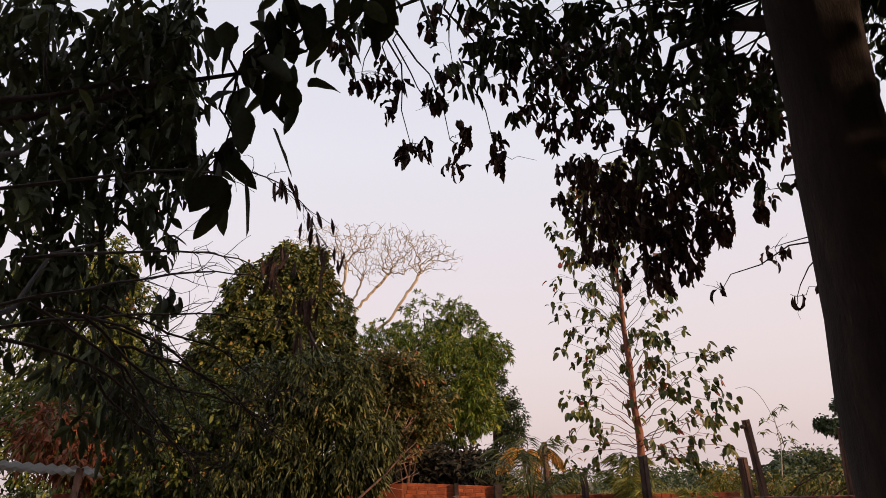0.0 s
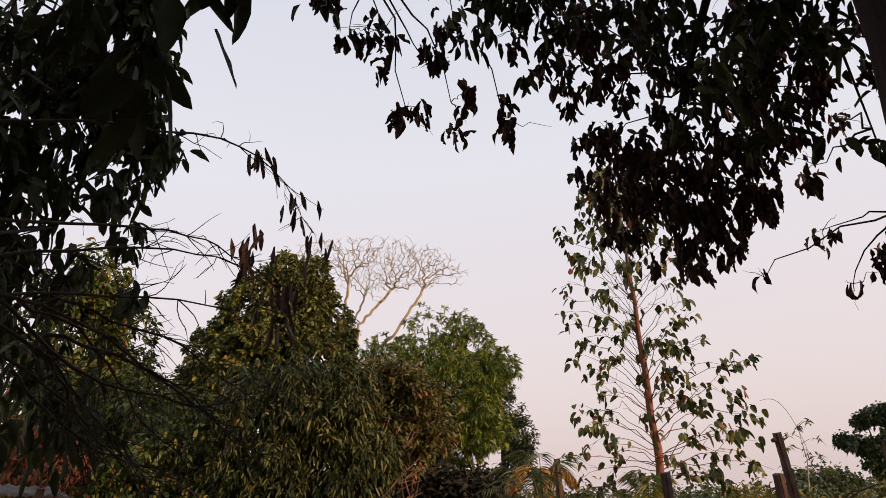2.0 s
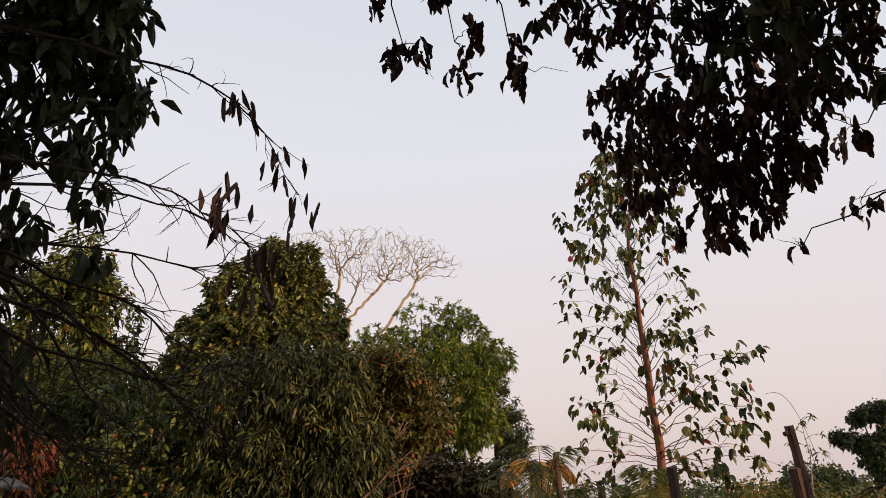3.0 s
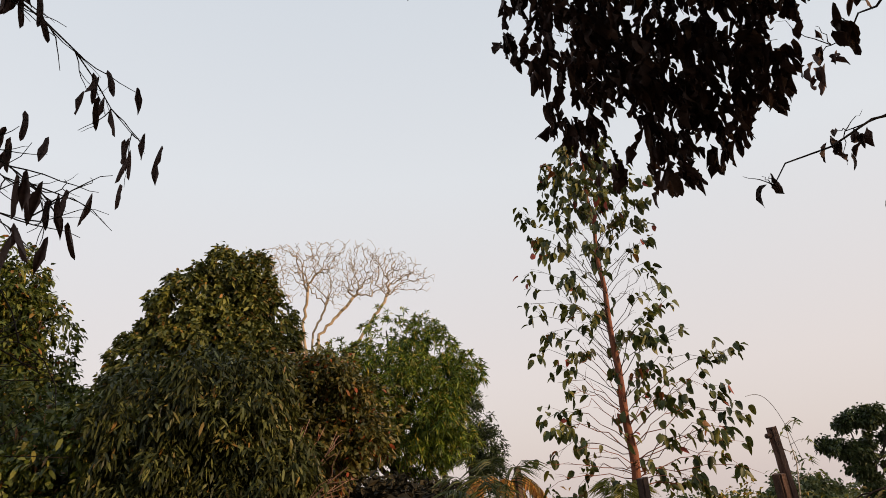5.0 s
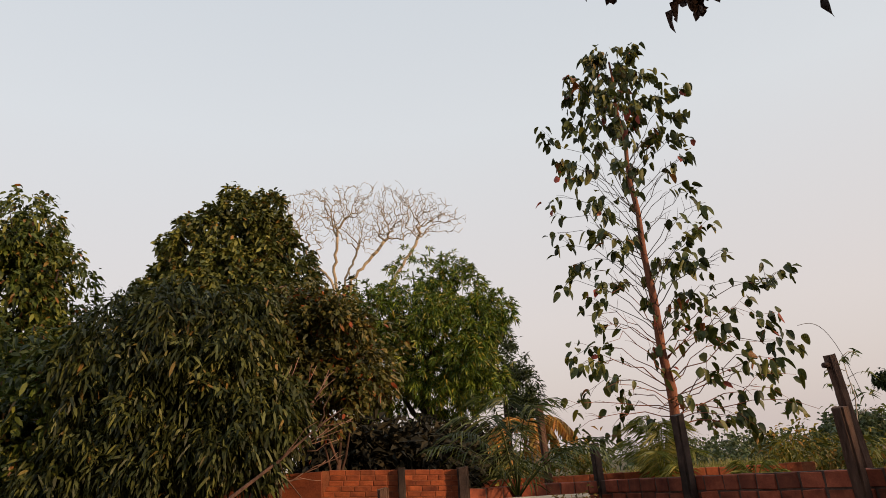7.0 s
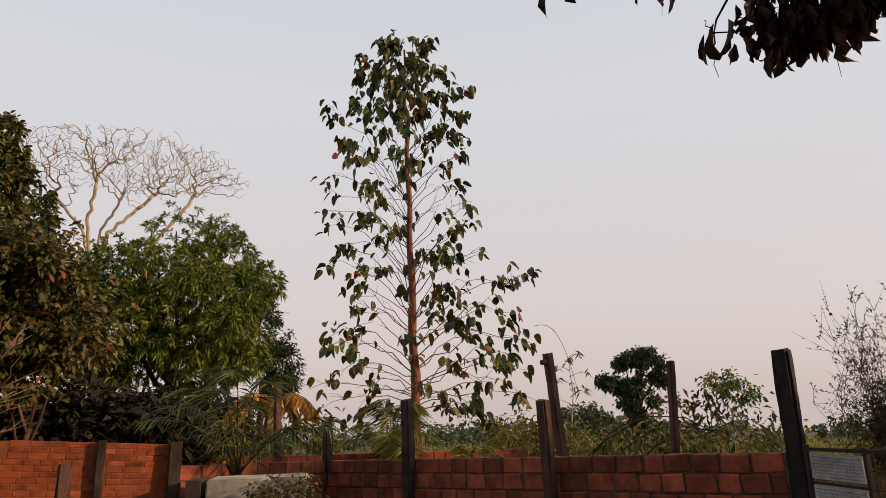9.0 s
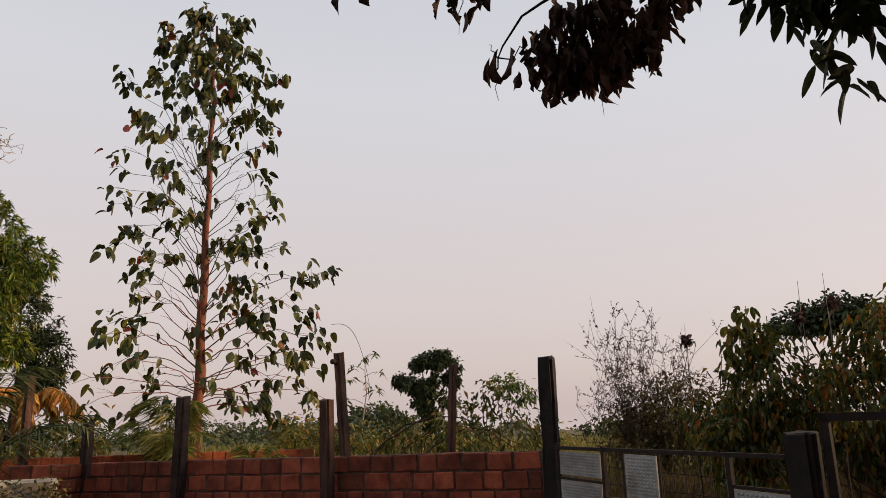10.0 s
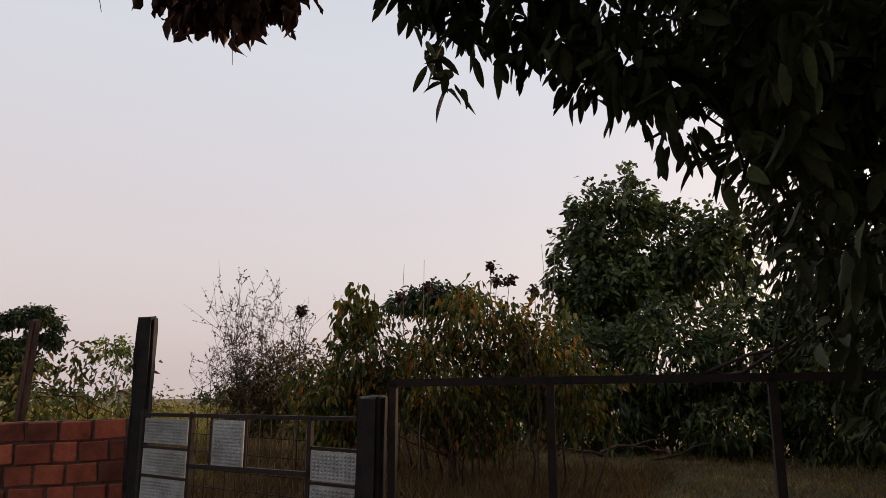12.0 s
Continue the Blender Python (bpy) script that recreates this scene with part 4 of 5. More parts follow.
def bare_tree():
    """Leafless umbrella crown: branches grow step by step towards free room under the crown's skin, forking and bending."""
    rng = np.random.default_rng(41)
    th = thing("bare_tree", (-7.0, 45, 0), "large leafless tree with a wide umbrella crown", "tree")
    g = Geo()
    g.tube([(0, 0, -0.2), (0.1, 0, 4), (0.2, 0, 9.0)], [0.5, 0.42, 0.36], 10)
    part("trunk", g, M_bare, th)
    room = []
    while len(room) < 1700:
        x, y = rng.uniform(-4.4, 8.6), rng.uniform(-3.6, 3.6)
        u, v = (x - 2.1) / 6.4, y / 3.8
        if u * u + v * v > 1:
            continue
        top = 18.15 - 0.016 * max(0.0, x - 1.0) ** 2.4 - 0.9 * v * v - 0.5 * abs(u) ** 8
        low = 14.5 + 0.08 * abs(x - 3.0) + 0.3 * abs(y)
        if low < top:
            room.append((x, y, top - (top - low) * rng.random() ** 1.5))
    room = np.array(room)
    pos, parent_of, limb_of = [], [], []
    for i, (mid, end) in enumerate((((-0.5, 0.1, 12.2), (-2.3, 0.3, 14.3)), ((-0.2, -0.6, 12.6), (0.3, -1.4, 15.4)), ((0.7, 0.4, 12.2), (3.4, 0.5, 15.2)), ((3.4, -0.8, 11.4), (5.4, -0.5, 14.6)), ((0.2, 1.0, 12.6), (1.0, 2.2, 15.0)))):
        way = [Vector((0.2, 0, 8.8)), Vector(mid), Vector(end)]
        last = -1
        for a, b in zip(way, way[1:]):
            n = int((b - a).length / 0.4) + 1
            for k in range(n):
                pos.append(np.array(a.lerp(b, k / n)) + rng.normal(0, 0.05, 3))
                parent_of.append(last)
                limb_of.append(i)
                last = len(pos) - 1
    for _ in range(120):
        P = np.array(pos)
        d = np.linalg.norm(room[:, None, :] - P[None, :, :], axis=2)
        near = d.argmin(1)
        keep = d[np.arange(len(room)), near] > 0.4
        pull = {}
        for k in np.nonzero(keep)[0]:
            v = room[k] - P[near[k]]
            pull.setdefault(int(near[k]), []).append(v / np.linalg.norm(v))
        room = room[keep]
        if not pull or len(pos) > 5200:
            break
        for k, vs in pull.items():
            v = np.mean(vs, 0) + rng.normal(0, 0.62, 3)
            pos.append(P[k] + v / (np.linalg.norm(v) + 1e-6) * 0.30)
            parent_of.append(k)
            limb_of.append(limb_of[k])
    kids = {}
    for k, q in enumerate(parent_of):
        kids.setdefault(q, []).append(k)
    tips = [0] * len(pos)
    for k in reversed(range(len(pos))):
        tips[k] = max(tips[k], 1)
        if parent_of[k] >= 0:
            tips[parent_of[k]] += tips[k]
    radius = [min(0.0135 * c ** 0.41, 0.17) for c in tips]
    limb = [Geo() for _ in range(5)]
    fine = Geo()
    heads = list(kids[-1])
    while heads:
        k = heads.pop()
        chain = ([parent_of[k]] if parent_of[k] >= 0 else []) + [k]
        while len(kids.get(k, ())) == 1:
            k = kids[k][0]
            chain.append(k)
        heads += kids.get(k, [])
        if len(chain) > 1:
            r = [radius[c] for c in chain]
            r[0] = min(r[0], r[1] * 1.15)
            thick = r[1] > 0.06
            (limb[limb_of[k]] if thick else fine).tube([pos[c] for c in chain], r, 6 if thick else 3)
    for b in limb:
        part("limb", b, M_bare, th)
    part("branch_work", fine, M_bare, th)


bare_tree()


def dry_shrub():
    """Thin upright twigs with tiny withered leaves."""
    rng = np.random.default_rng(51)
    th = thing("dry_shrub", (12.75, 14.1, 0), "airy shrub of thin dry twigs with tiny leaves", "shrub")
    g, base, way = Geo(), [], []
    for k in range(62):
        a, lean = rng.uniform(0, 6.28), rng.uniform(0.05, 0.55)
        h = rng.uniform(1.6, 3.5) * (1 - 0.3 * lean)
        p = Vector((rng.normal(0, 0.35), rng.normal(0, 0.35), 0))
        pts = [p]
        for i in range(1, 7):
            pts.append(p + Vector((math.cos(a) * 0.8 * lean * h * (i / 6) ** 1.3, math.sin(a) * lean * h * (i / 6) ** 1.3, h * i / 6)) + Vector(rng.normal(0, 0.085, 3)))
        g.tube(pts, taper(0.008, 0.0025, 7), 4)
        for i in range(2, 7):
            for _ in range(3):
                tip = pts[i] + Vector(rng.normal(0, 0.22, 3)) + Vector((0, 0, 0.14))
                g.tube([pts[i], tip], [0.005, 0.002], 3)
                for _ in range(7 if i < 5 else 4):
                    base.append(tuple(pts[i].lerp(tip, rng.uniform(0.2, 1))))
                    way.append(tuple(rng.normal(0, 1, 3)))
    part("stem_work", g, M_twig, th)
    part("leaf_spray", leaves("leaf_spray", base, way, 0.062, 0.028, rng), M_dry, th)


dry_shrub()


def sapling(foot, h, label, seed):
    rng = np.random.default_rng(seed)
    th = thing("thin_sapling", foot, label, "sapling")
    g, base, way = Geo(), [], []
    pts = bent((0, 0, 0), (0.1, 0, h), rng, 6, 0.02)
    g.tube(pts, taper(0.03, 0.008, 7), 5)
    for k in range(9):
        z = h * (0.5 + 0.5 * k / 8)
        a = k * 2.4
        p = Vector((0.1 * z / h, 0, z))
        tip = p + Vector((math.cos(a), math.sin(a), 0.25)) * rng.uniform(0.4, 0.8)
        g.tube([p, p.lerp(tip, 0.5) + Vector((0, 0, 0.06)), tip], [0.012, 0.008, 0.004], 4)
        for _ in range(9):
            base.append(tuple(tip + Vector(rng.normal(0, 0.05, 3))))
            way.append((rng.normal(0, 1), rng.normal(0, 1), -0.2))
        part("leaf_whorl", leaves("leaf_whorl", base, way, 0.24, 0.07, rng, 0.4), M_young, th)
        base, way = [], []
    part("stem", g, M_palebark, th)


sapling((10.9, 22.9, 0), 3.1, "thin pale sapling with whorls of narrow leaves", 61)


def vine():
    th = thing("hanging_vine", (8.4, 19.5, 0), "thin dry vine arching from the slender tree to a sapling", "vine")
    g = Geo()
    pts = [Vector((1.9 * q, 1.6 * q, 3.55 + 0.15 * math.sin(q * 3.14) - 1.6 * q ** 3)) for q in [i / 12 for i in range(13)]]
    g.tube(pts, [0.007] * 13, 4)
    part("tendril", g, M_twig, th)


vine()


def frond(g_base, root, a, reach, rise, rng, base, way, n=26, leaf=0.32):
    """The rib of one palm frond; adds its leaflets to base and way."""
    root = Vector(root)
    d = Vector((math.cos(a), math.sin(a), 0))
    pts = [root + d * reach * s + Vector((0, 0, rise * (s * 1.9 - s * s * 1.2))) for s in [i / 7 for i in range(8)]]
    g_base.tube(pts, taper(0.014, 0.004, 8), 4)
    side = Vector((-d.y, d.x, 0))
    for i in range(n):
        s = 0.15 + 0.85 * i / n
        k = min(int(s * 7), 6)
        p = pts[k].lerp(pts[k + 1], s * 7 - k)
        for sg in (-1, 1):
            base.append(tuple(p))
            way.append(tuple(side * sg * 0.8 + d * 0.7 + Vector((0, 0, rng.normal(-0.05, 0.15)))))
    return pts


def palm(root, label, fronds, reach, rise, seed, leaf=0.34, material=M_palm):
    rng = np.random.default_rng(seed)
    th = thing("young_palm", root, label, "palm")
    g = Geo()
    g.tube([(0, 0, 0), (0, 0, 0.25)], [0.08, 0.05], 8)
    part("stem", g, M_bark, th)
    for k in range(fronds):
        rib, base, way = Geo(), [], []
        steep = rng.random()
        frond(rib, (0, 0, 0.2), k * 2.4 + rng.normal(0, 0.2), reach * (1.1 - 0.75 * steep), rise * (0.45 + 0.85 * steep), rng, base, way)
        f = part("frond", rib, material, th)
        part("frond_blade", leaves("frond_blade", base, way, leaf, 0.028, rng, 0.35), material, f)


palm((1.75, 15.2, 0.55), "young palm with long feathery fronds by the wall", 13, 1.6, 1.6, 71, 0.4, M_darkpalm)
palm((4.62, 18.0, 0.3), "small yellow-green palm behind the brick wall", 20, 0.9, 1.45, 72, 0.42)
palm((5.9, 17.0, 0.2), "low palm tuft among the weeds", 9, 0.7, 0.6, 73, 0.3)


def banana_plant():
    rng = np.random.default_rng(81)
    th = thing("banana_plant", (2.45, 20.6, 0), "banana plant with hanging dead orange leaves", "banana plant")
    g = Geo()
    g.tube([(0, 0, 0), (0.02, 0, 0.9), (0, 0, 2.05)], [0.14, 0.12, 0.07], 10)
    part("stem", g, M_palebark, th)
    for k in range(8):
        a = (0.1, 3.3, 5.6, 3.9, 2.4, 0.9, 4.7, 1.7)[k]
        d = Vector((math.cos(a), math.sin(a), 0))
        reach = rng.uniform(0.8, 1.35)
        lift = rng.uniform(1.3, 1.8)
        pts = [Vector((0, 0, 1.75)) + d * reach * q + Vector((0, 0, lift * q - (lift + (0.2 if k < 5 else 0.5)) * q * q)) for q in [i / 9 for i in range(10)]]
        rib = Geo()
        rib.tube(pts, taper(0.018, 0.005, 10), 4)
        ob = part("leaf_rib", rib, M_banana, th)
        base, way = [], []
        side = Vector((-d.y, d.x, 0))
        for i in range(44):
            q = 0.1 + 0.88 * i / 44
            j = min(int(q * 9), 8)
            p = pts[j].lerp(pts[j + 1], q * 9 - j)
            for sg in (-1, 1):
                base.append(tuple(p))
                way.append(tuple(side * sg * 0.55 + Vector((0, 0, -0.9)) + Vector(rng.normal(0, 0.12, 3))))
        part("leaf_blade", leaves("leaf_blade", base, way, 0.27, 0.09, rng, 0.25, 0.2, False), M_banana, ob, "torn dead orange leaf blade")


banana_plant()


# ---- weeds, grass and distance ----
def tufts(name, spots, per, h, w, material, label, seed):
    rng = np.random.default_rng(seed)
    base = np.repeat(spots, per, 0) + np.concatenate([rng.normal(0, 0.09, (len(spots) * per, 2)), np.zeros((len(spots) * per, 1))], 1)
    way = rng.normal(0, 0.33, (len(base), 3))
    way[:, 2] = 1.0
    ob = part(name, leaves(name, base, way, h, w, rng, 0.35, 0.2, False, 0, 0.25), material)
    tagged(ob, label, "grass", kind="stuff")


def strip(a, b, n, wide, seed, z=0.0):
    rng = np.random.default_rng(seed)
    s = rng.random((n, 1))
    p = np.array(a)[None] * (1 - s) + np.array(b)[None] * s + rng.normal(0, wide, (n, 2))
    return np.concatenate([p, np.full((n, 1), z)], 1)


tufts("weeds", strip((4.0, 17.2), (8.8, 11.6), 520, 0.4, 91), 14, 0.8, 0.018, M_grass, "tall dry weeds along the back of the brick wall", 91)
tufts("weeds", strip((4.5, 21.0), (14, 16), 1500, 1.3, 92), 13, 0.85, 0.026, M_grass, "tall yellow-green weeds in the neighbouring plot", 92)
tufts("weeds", strip((7, 27), (20, 21), 1500, 2.2, 193), 11, 0.75, 0.04, M_grass, "far tall weeds and dry grass", 193)
tufts("weeds", strip((2.5, 24), (10, 21), 1100, 1.0, 194), 12, 0.8, 0.03, M_grass, "tall weeds behind the old brick wall", 194)
tufts("weeds", strip((8.6, 13.0), (13.5, 10.2), 800, 0.8, 196), 12, 0.75, 0.022, M_redgrass, "brownish dry weeds behind the gate", 196)
tufts("dry_grass", np.concatenate([np.random.default_rng(195).uniform((6.9, 6.6), (9.6, 12.5), (900, 2)), np.zeros((900, 1))], 1), 10, 0.6, 0.014, M_redgrass, "knee-high reddish dry grass behind the gate", 195)
tufts("dry_grass", np.concatenate([np.random.default_rng(197).uniform((9.4, 6.2), (13.0, 10.5), (800, 2)), np.zeros((800, 1))], 1), 10, 0.4, 0.013, M_redgrass, "reddish dry grass round the yellowing shrub", 197)
tufts("meadow_grass", np.concatenate([np.random.default_rng(93).uniform((8.0, 1.0), (17, 10), (2600, 2)), np.zeros((2600, 1))], 1), 9, 0.16, 0.012, M_straw, "short dry grass beyond the gate", 93)


def far_woods():
    rng = np.random.default_rng(95)
    lobes = []
    for k in range(300):
        a = radians(rng.uniform(-50, 130))
        d = rng.uniform(45, 130)
        r = rng.uniform(0.5, 1.25) * (1.0 + d / 130)
        lobes.append((d * math.sin(a), d * math.cos(a) + 5, -0.032 * (d - 14) + r * 0.4, r * 1.6, r * 1.6, r))
    ob, _ = foliage("far_woods", lobes, 9000, 7, 0.25, 0.5, 0.34, M_far, None, rng, shell=0.8)
    tagged(ob, "low line of far green bushes on the horizon", "woods", kind="stuff")


far_woods()
tree("far_domed_tree", (34.3, 67, -1.8), (34.3, 67, -0.6), [(34.3, 67, 0.3, 2.8, 2.5, 1.5), (36.6, 67, -0.3, 2.2, 2, 1.1), (32.0, 67, -0.6, 1.6, 2, 0.9)], "far low domed green tree", 700, 9, 0.3, 0.45, 0.3, M_far, 96, 0.2)
tree("weedy_bush", (8.9, 17.5, 0), (8.9, 17.5, 0.4), [(8.2, 17.8, 0.7, 0.6, 0.6, 0.5), (9.6, 17.2, 0.7, 0.7, 0.6, 0.45), (7.4, 18.5, 0.95, 0.5, 0.6, 0.55)], "straggling green bush behind the wall", 170, 9, 0.12, 0.18, 0.06, M_weed, 97, 0.02, None, "bush", hang=0.4)
tree("weedy_bush", (11.0, 19.5, 0), (11.0, 19.5, 0.4), [(10.2, 19.8, 0.5, 0.8, 0.7, 0.5), (12.0, 18.8, 0.6, 0.7, 0.7, 0.5), (13.6, 18.0, 0.6, 0.8, 0.7, 0.5), (8.8, 21.5, 0.6, 0.9, 0.7, 0.55)], "straggling green bush in the neighbouring plot", 330, 9, 0.12, 0.16, 0.06, M_weed, 94, 0.02, None, "bush", hang=0.4)
tree("weedy_bush", (2.9, 19.6, 0), (2.9, 19.6, 0.4), [(3.0, 19.6, 0.9, 0.8, 0.6, 0.55), (1.8, 18.9, 0.7, 0.6, 0.6, 0.4)], "low green bush beside a banana plant", 150, 9, 0.12, 0.18, 0.06, M_weed, 98, 0.02, None, "bush", hang=0.4)
tree("flowering_bush", (2.4, 13.6, 0), (2.4, 13.6, 0.3), [(2.35, 13.6, 0.6, 0.42, 0.3, 0.24), (2.1, 13.6, 0.45, 0.3, 0.3, 0.2)], "small dark bush in front of a whitewashed tank", 190, 9, 0.06, 0.07, 0.035, M_brown, 99, 0.015, None, "bush")


def house():
    th = thing("far_house", pose(42.0, 54.0, -1.5, 0, 0, 46), "small far white house with a dark gabled roof", "house")
    g = Geo()
    g.box(pose(0, 0, 0.2), 5, 4, 1.2)
    b = len(g.v)
    g.v += [Vector((-2.5, -2, 0.8)), Vector((-2.5, 2, 0.8)), Vector((-2.5, 0, 1.75)), Vector((2.5, -2, 0.8)), Vector((2.5, 2, 0.8)), Vector((2.5, 0, 1.75))]
    g.f += [(b, b + 1, b + 2), (b + 3, b + 5, b + 4)]
    part("wall", g.mesh("wall", False), M_white, th)
    for sg in (-1, 1):
        r = Geo()
        r.box(pose(0, sg * 1.15, 1.27, -sg * 25, 0, 0), 5.6, 2.45, 0.1)
        part("roof", r.mesh("roof", False), M_concrete, th)
    w = Geo()
    w.box(pose(-2.52, 0.5, 0.3), 0.06, 0.7, 0.6)
    part("window", w.mesh("window", False), M_glass, th)
    th2 = thing("far_house", pose(29.6, 53.0, -1.35, 0, 0, -30), "far low house with an orange clay roof", "house")
    g = Geo()
    g.box(pose(0, 0, 0.0), 3.0, 3.0, 0.5)
    part("wall", g.mesh("wall", False), M_plaster, th2)
    for sg in (-1, 1):
        r = Geo()
        r.box(pose(0, sg * 0.95, 0.5, -sg * 20, 0, 0), 3.3, 1.9, 0.1)
        part("roof", r.mesh("roof", False), M_tile, th2)


house()


def white_tank():
    th = thing("whitewashed_tank", pose(2.0, 13.9, 0, 0, 0, -10), "whitewashed concrete tank with a green stain", "tank")
    bm = bmesh.new()
    bmesh.ops.create_cube(bm, size=1.0, matrix=Matrix.Translation((0, 0.25, 0.41)) @ Matrix.Diagonal((1.2, 0.6, 0.84, 1)))
    bmesh.ops.bevel(bm, geom=bm.edges[:], offset=0.02, segments=2, affect="EDGES")
    part("body", bm, M_white, th)
    g = Geo()
    g.box(pose(-0.75, 0.2, 0.4), 0.18, 0.5, 0.86)
    part("side_block", g.mesh("side_block", False), M_concrete, th)


white_tank()


def tin_roof():
    th = thing("tin_roof", pose(-6.6, 10.4, 1.95, 0, 6, 22), "corrugated zinc roof of a low shed", "roof")
    bm = bmesh.new()
    rows = []
    for j in range(2):
        row = []
        for i in range(65):
            x = -1.2 + 2.4 * i / 64
            row.append((x, -0.9 + 1.8 * j, 0.02 * math.sin(i * math.pi / 2) - 0.15 * j))
        rows.append([bm.verts.new(p) for p in row])
    for i in range(64):
        bm.faces.new((rows[0][i], rows[0][i + 1], rows[1][i + 1], rows[1][i]))
    bmesh.ops.solidify(bm, geom=bm.faces[:], thickness=0.006)
    part("sheet", bm, M_tin, th)
    for sx in (-1.0, 1.0):
        g = Geo()
        g.tube([(sx, -0.8, -2.0), (sx, -0.8, -0.02)], [0.05, 0.05], 8)
        part("support", g, M_postwood, th)


tin_roof()


def fallen_branch():
    rng = np.random.default_rng(101)
    th = thing("leaning_branch", (-2.0, 12.3, 0.0), "bare pale branch leaning up against the drooping tree", "branch")
    g = Geo()
    pts = [Vector(p) for p in ((-0.35, -0.2, -0.05), (0.15, 0.08, 1.0), (0.75, 0.9, 1.55), (1.1, 1.5, 1.95), (1.35, 2.0, 2.2))]
    g.tube(pts, [0.028, 0.026, 0.02, 0.012, 0.006], 7)
    for i, d in ((2, (0.4, 0.3, -0.9)), (2, (0.5, 0.2, 0.5)), (3, (0.5, 0.2, 0.05)), (3, (0.2, 0.3, 0.6)), (1, (0.3, 0.1, -1.0))):
        q = bent(pts[i], pts[i] + Vector(d) * 0.9, rng, 4, 0.06)
        g.tube(q, taper(0.010, 0.004, 5), 5)
    part("wood", g, M_postwood, th)


fallen_branch()


def arching_stems():
    """Dry stems that bend over behind the brick wall."""
    rng = np.random.default_rng(104)
    for x0, y0, x1, y1, top in ((6.9, 14.5, 8.9, 13.5, 1.42), (7.2, 14.2, 8.6, 13.3, 1.30), (7.0, 14.6, 8.3, 13.9, 1.36), (7.5, 14.0, 9.0, 13.1, 1.24)):
        th = thing("arching_cane", (x0, y0, 0), "dry brown cane arching over the weeds behind the wall", "cane", "arching canes behind the wall")
        pts = [Vector(((x1 - x0) * q, (y1 - y0) * q, 0.55 + (top - 0.55) * math.sin(math.pi * (0.12 + 0.75 * q)))) + Vector(rng.normal(0, 0.02, 3)) for q in [k / 9 for k in range(10)]]
        g = Geo()
        g.tube([Vector((-0.05, 0.02, -0.05))] + pts, taper(0.017, 0.006, 11), 5)
        part("stalk", g, M_postwood, th)


arching_stems()


def log_pile():
    rng = np.random.default_rng(103)
    th = thing("cut_branches", (14.2, 7.4, 0), "heap of cut dry branches on the grass", "branches")
    for k in range(9):
        a = Vector((rng.normal(0, 0.4), rng.normal(0, 0.5), 0.04 + 0.03 * k))
        g = Geo()
        q = bent(a, a + Vector((rng.normal(0, 0.6), rng.normal(0, 0.8), rng.uniform(0.0, 0.35))), rng, 4, 0.06)
        g.tube(q, taper(0.03, 0.008, 5), 5)
        part("stick", g, M_postwood, th)


log_pile()


# ---- near trees ----
def hanging(clusters, per, spread, hang, rng):
    """Bases and ways for leaves that hang in bunches (x, y, z) of radius spread."""
    c = np.repeat(np.array(clusters, float), per, 0)
    base = c + rng.normal(0, 1, c.shape) * np.array(spread)
    way = rng.normal(0, 0.5, c.shape)
    way[:, 2] -= hang
    return base, way


def bunches(clusters, sub, per, spread, tight, hang, rng):
    """Leaves in tight bunches, sub of them round each spot."""
    c = np.repeat(np.array(clusters, float), sub, 0)
    c = c + rng.normal(0, 1, c.shape) * np.array(spread)
    return hanging(c, per, tight, hang, rng)


def twigs_to(geo, start, spots, rng, r=0.012, sag=0.04):
    for s in spots:
        q = bent(start, s, rng, 5, 0.09, -sag)
        geo.tube(q, taper(r, r * 0.3, len(q)), 5)


def winding(pts, n, wobble, rng):
    """A smooth, slightly crooked line of n points along the given ones."""
    src = np.array([tuple(q) for q in pts])
    at = np.linspace(0, len(src) - 1, n)
    line = np.stack([np.interp(at, range(len(src)), src[:, a]) for a in range(3)], 1)
    soft = line.copy()
    soft[1:-1] = (line[:-2] + line[1:-1] * 2 + line[2:]) / 4
    drift = np.cumsum(rng.normal(0, wobble, (n, 3)), 0) * 0.5
    return [Vector(q) for q in soft + drift - np.linspace(0, 1, n)[:, None] * drift[-1]]


def sprig(geo, start, along, length, r, rng):
    """A thin curling side twig that leaves a branch at a slant."""
    d = (along + Vector(rng.normal(0, 0.55, 3))).normalized()
    curl = Vector(rng.normal(0, 0.22, 3)) + Vector((0, 0, rng.uniform(-0.25, 0.12)))
    pts = [Vector(start)]
    for _ in range(6):
        pts.append(pts[-1] + d * length / 6)
        d = (d + curl * 0.5 + Vector(rng.normal(0, 0.16, 3))).normalized()
    geo.tube(pts, taper(r, r * 0.4, 7), 4)
    return pts


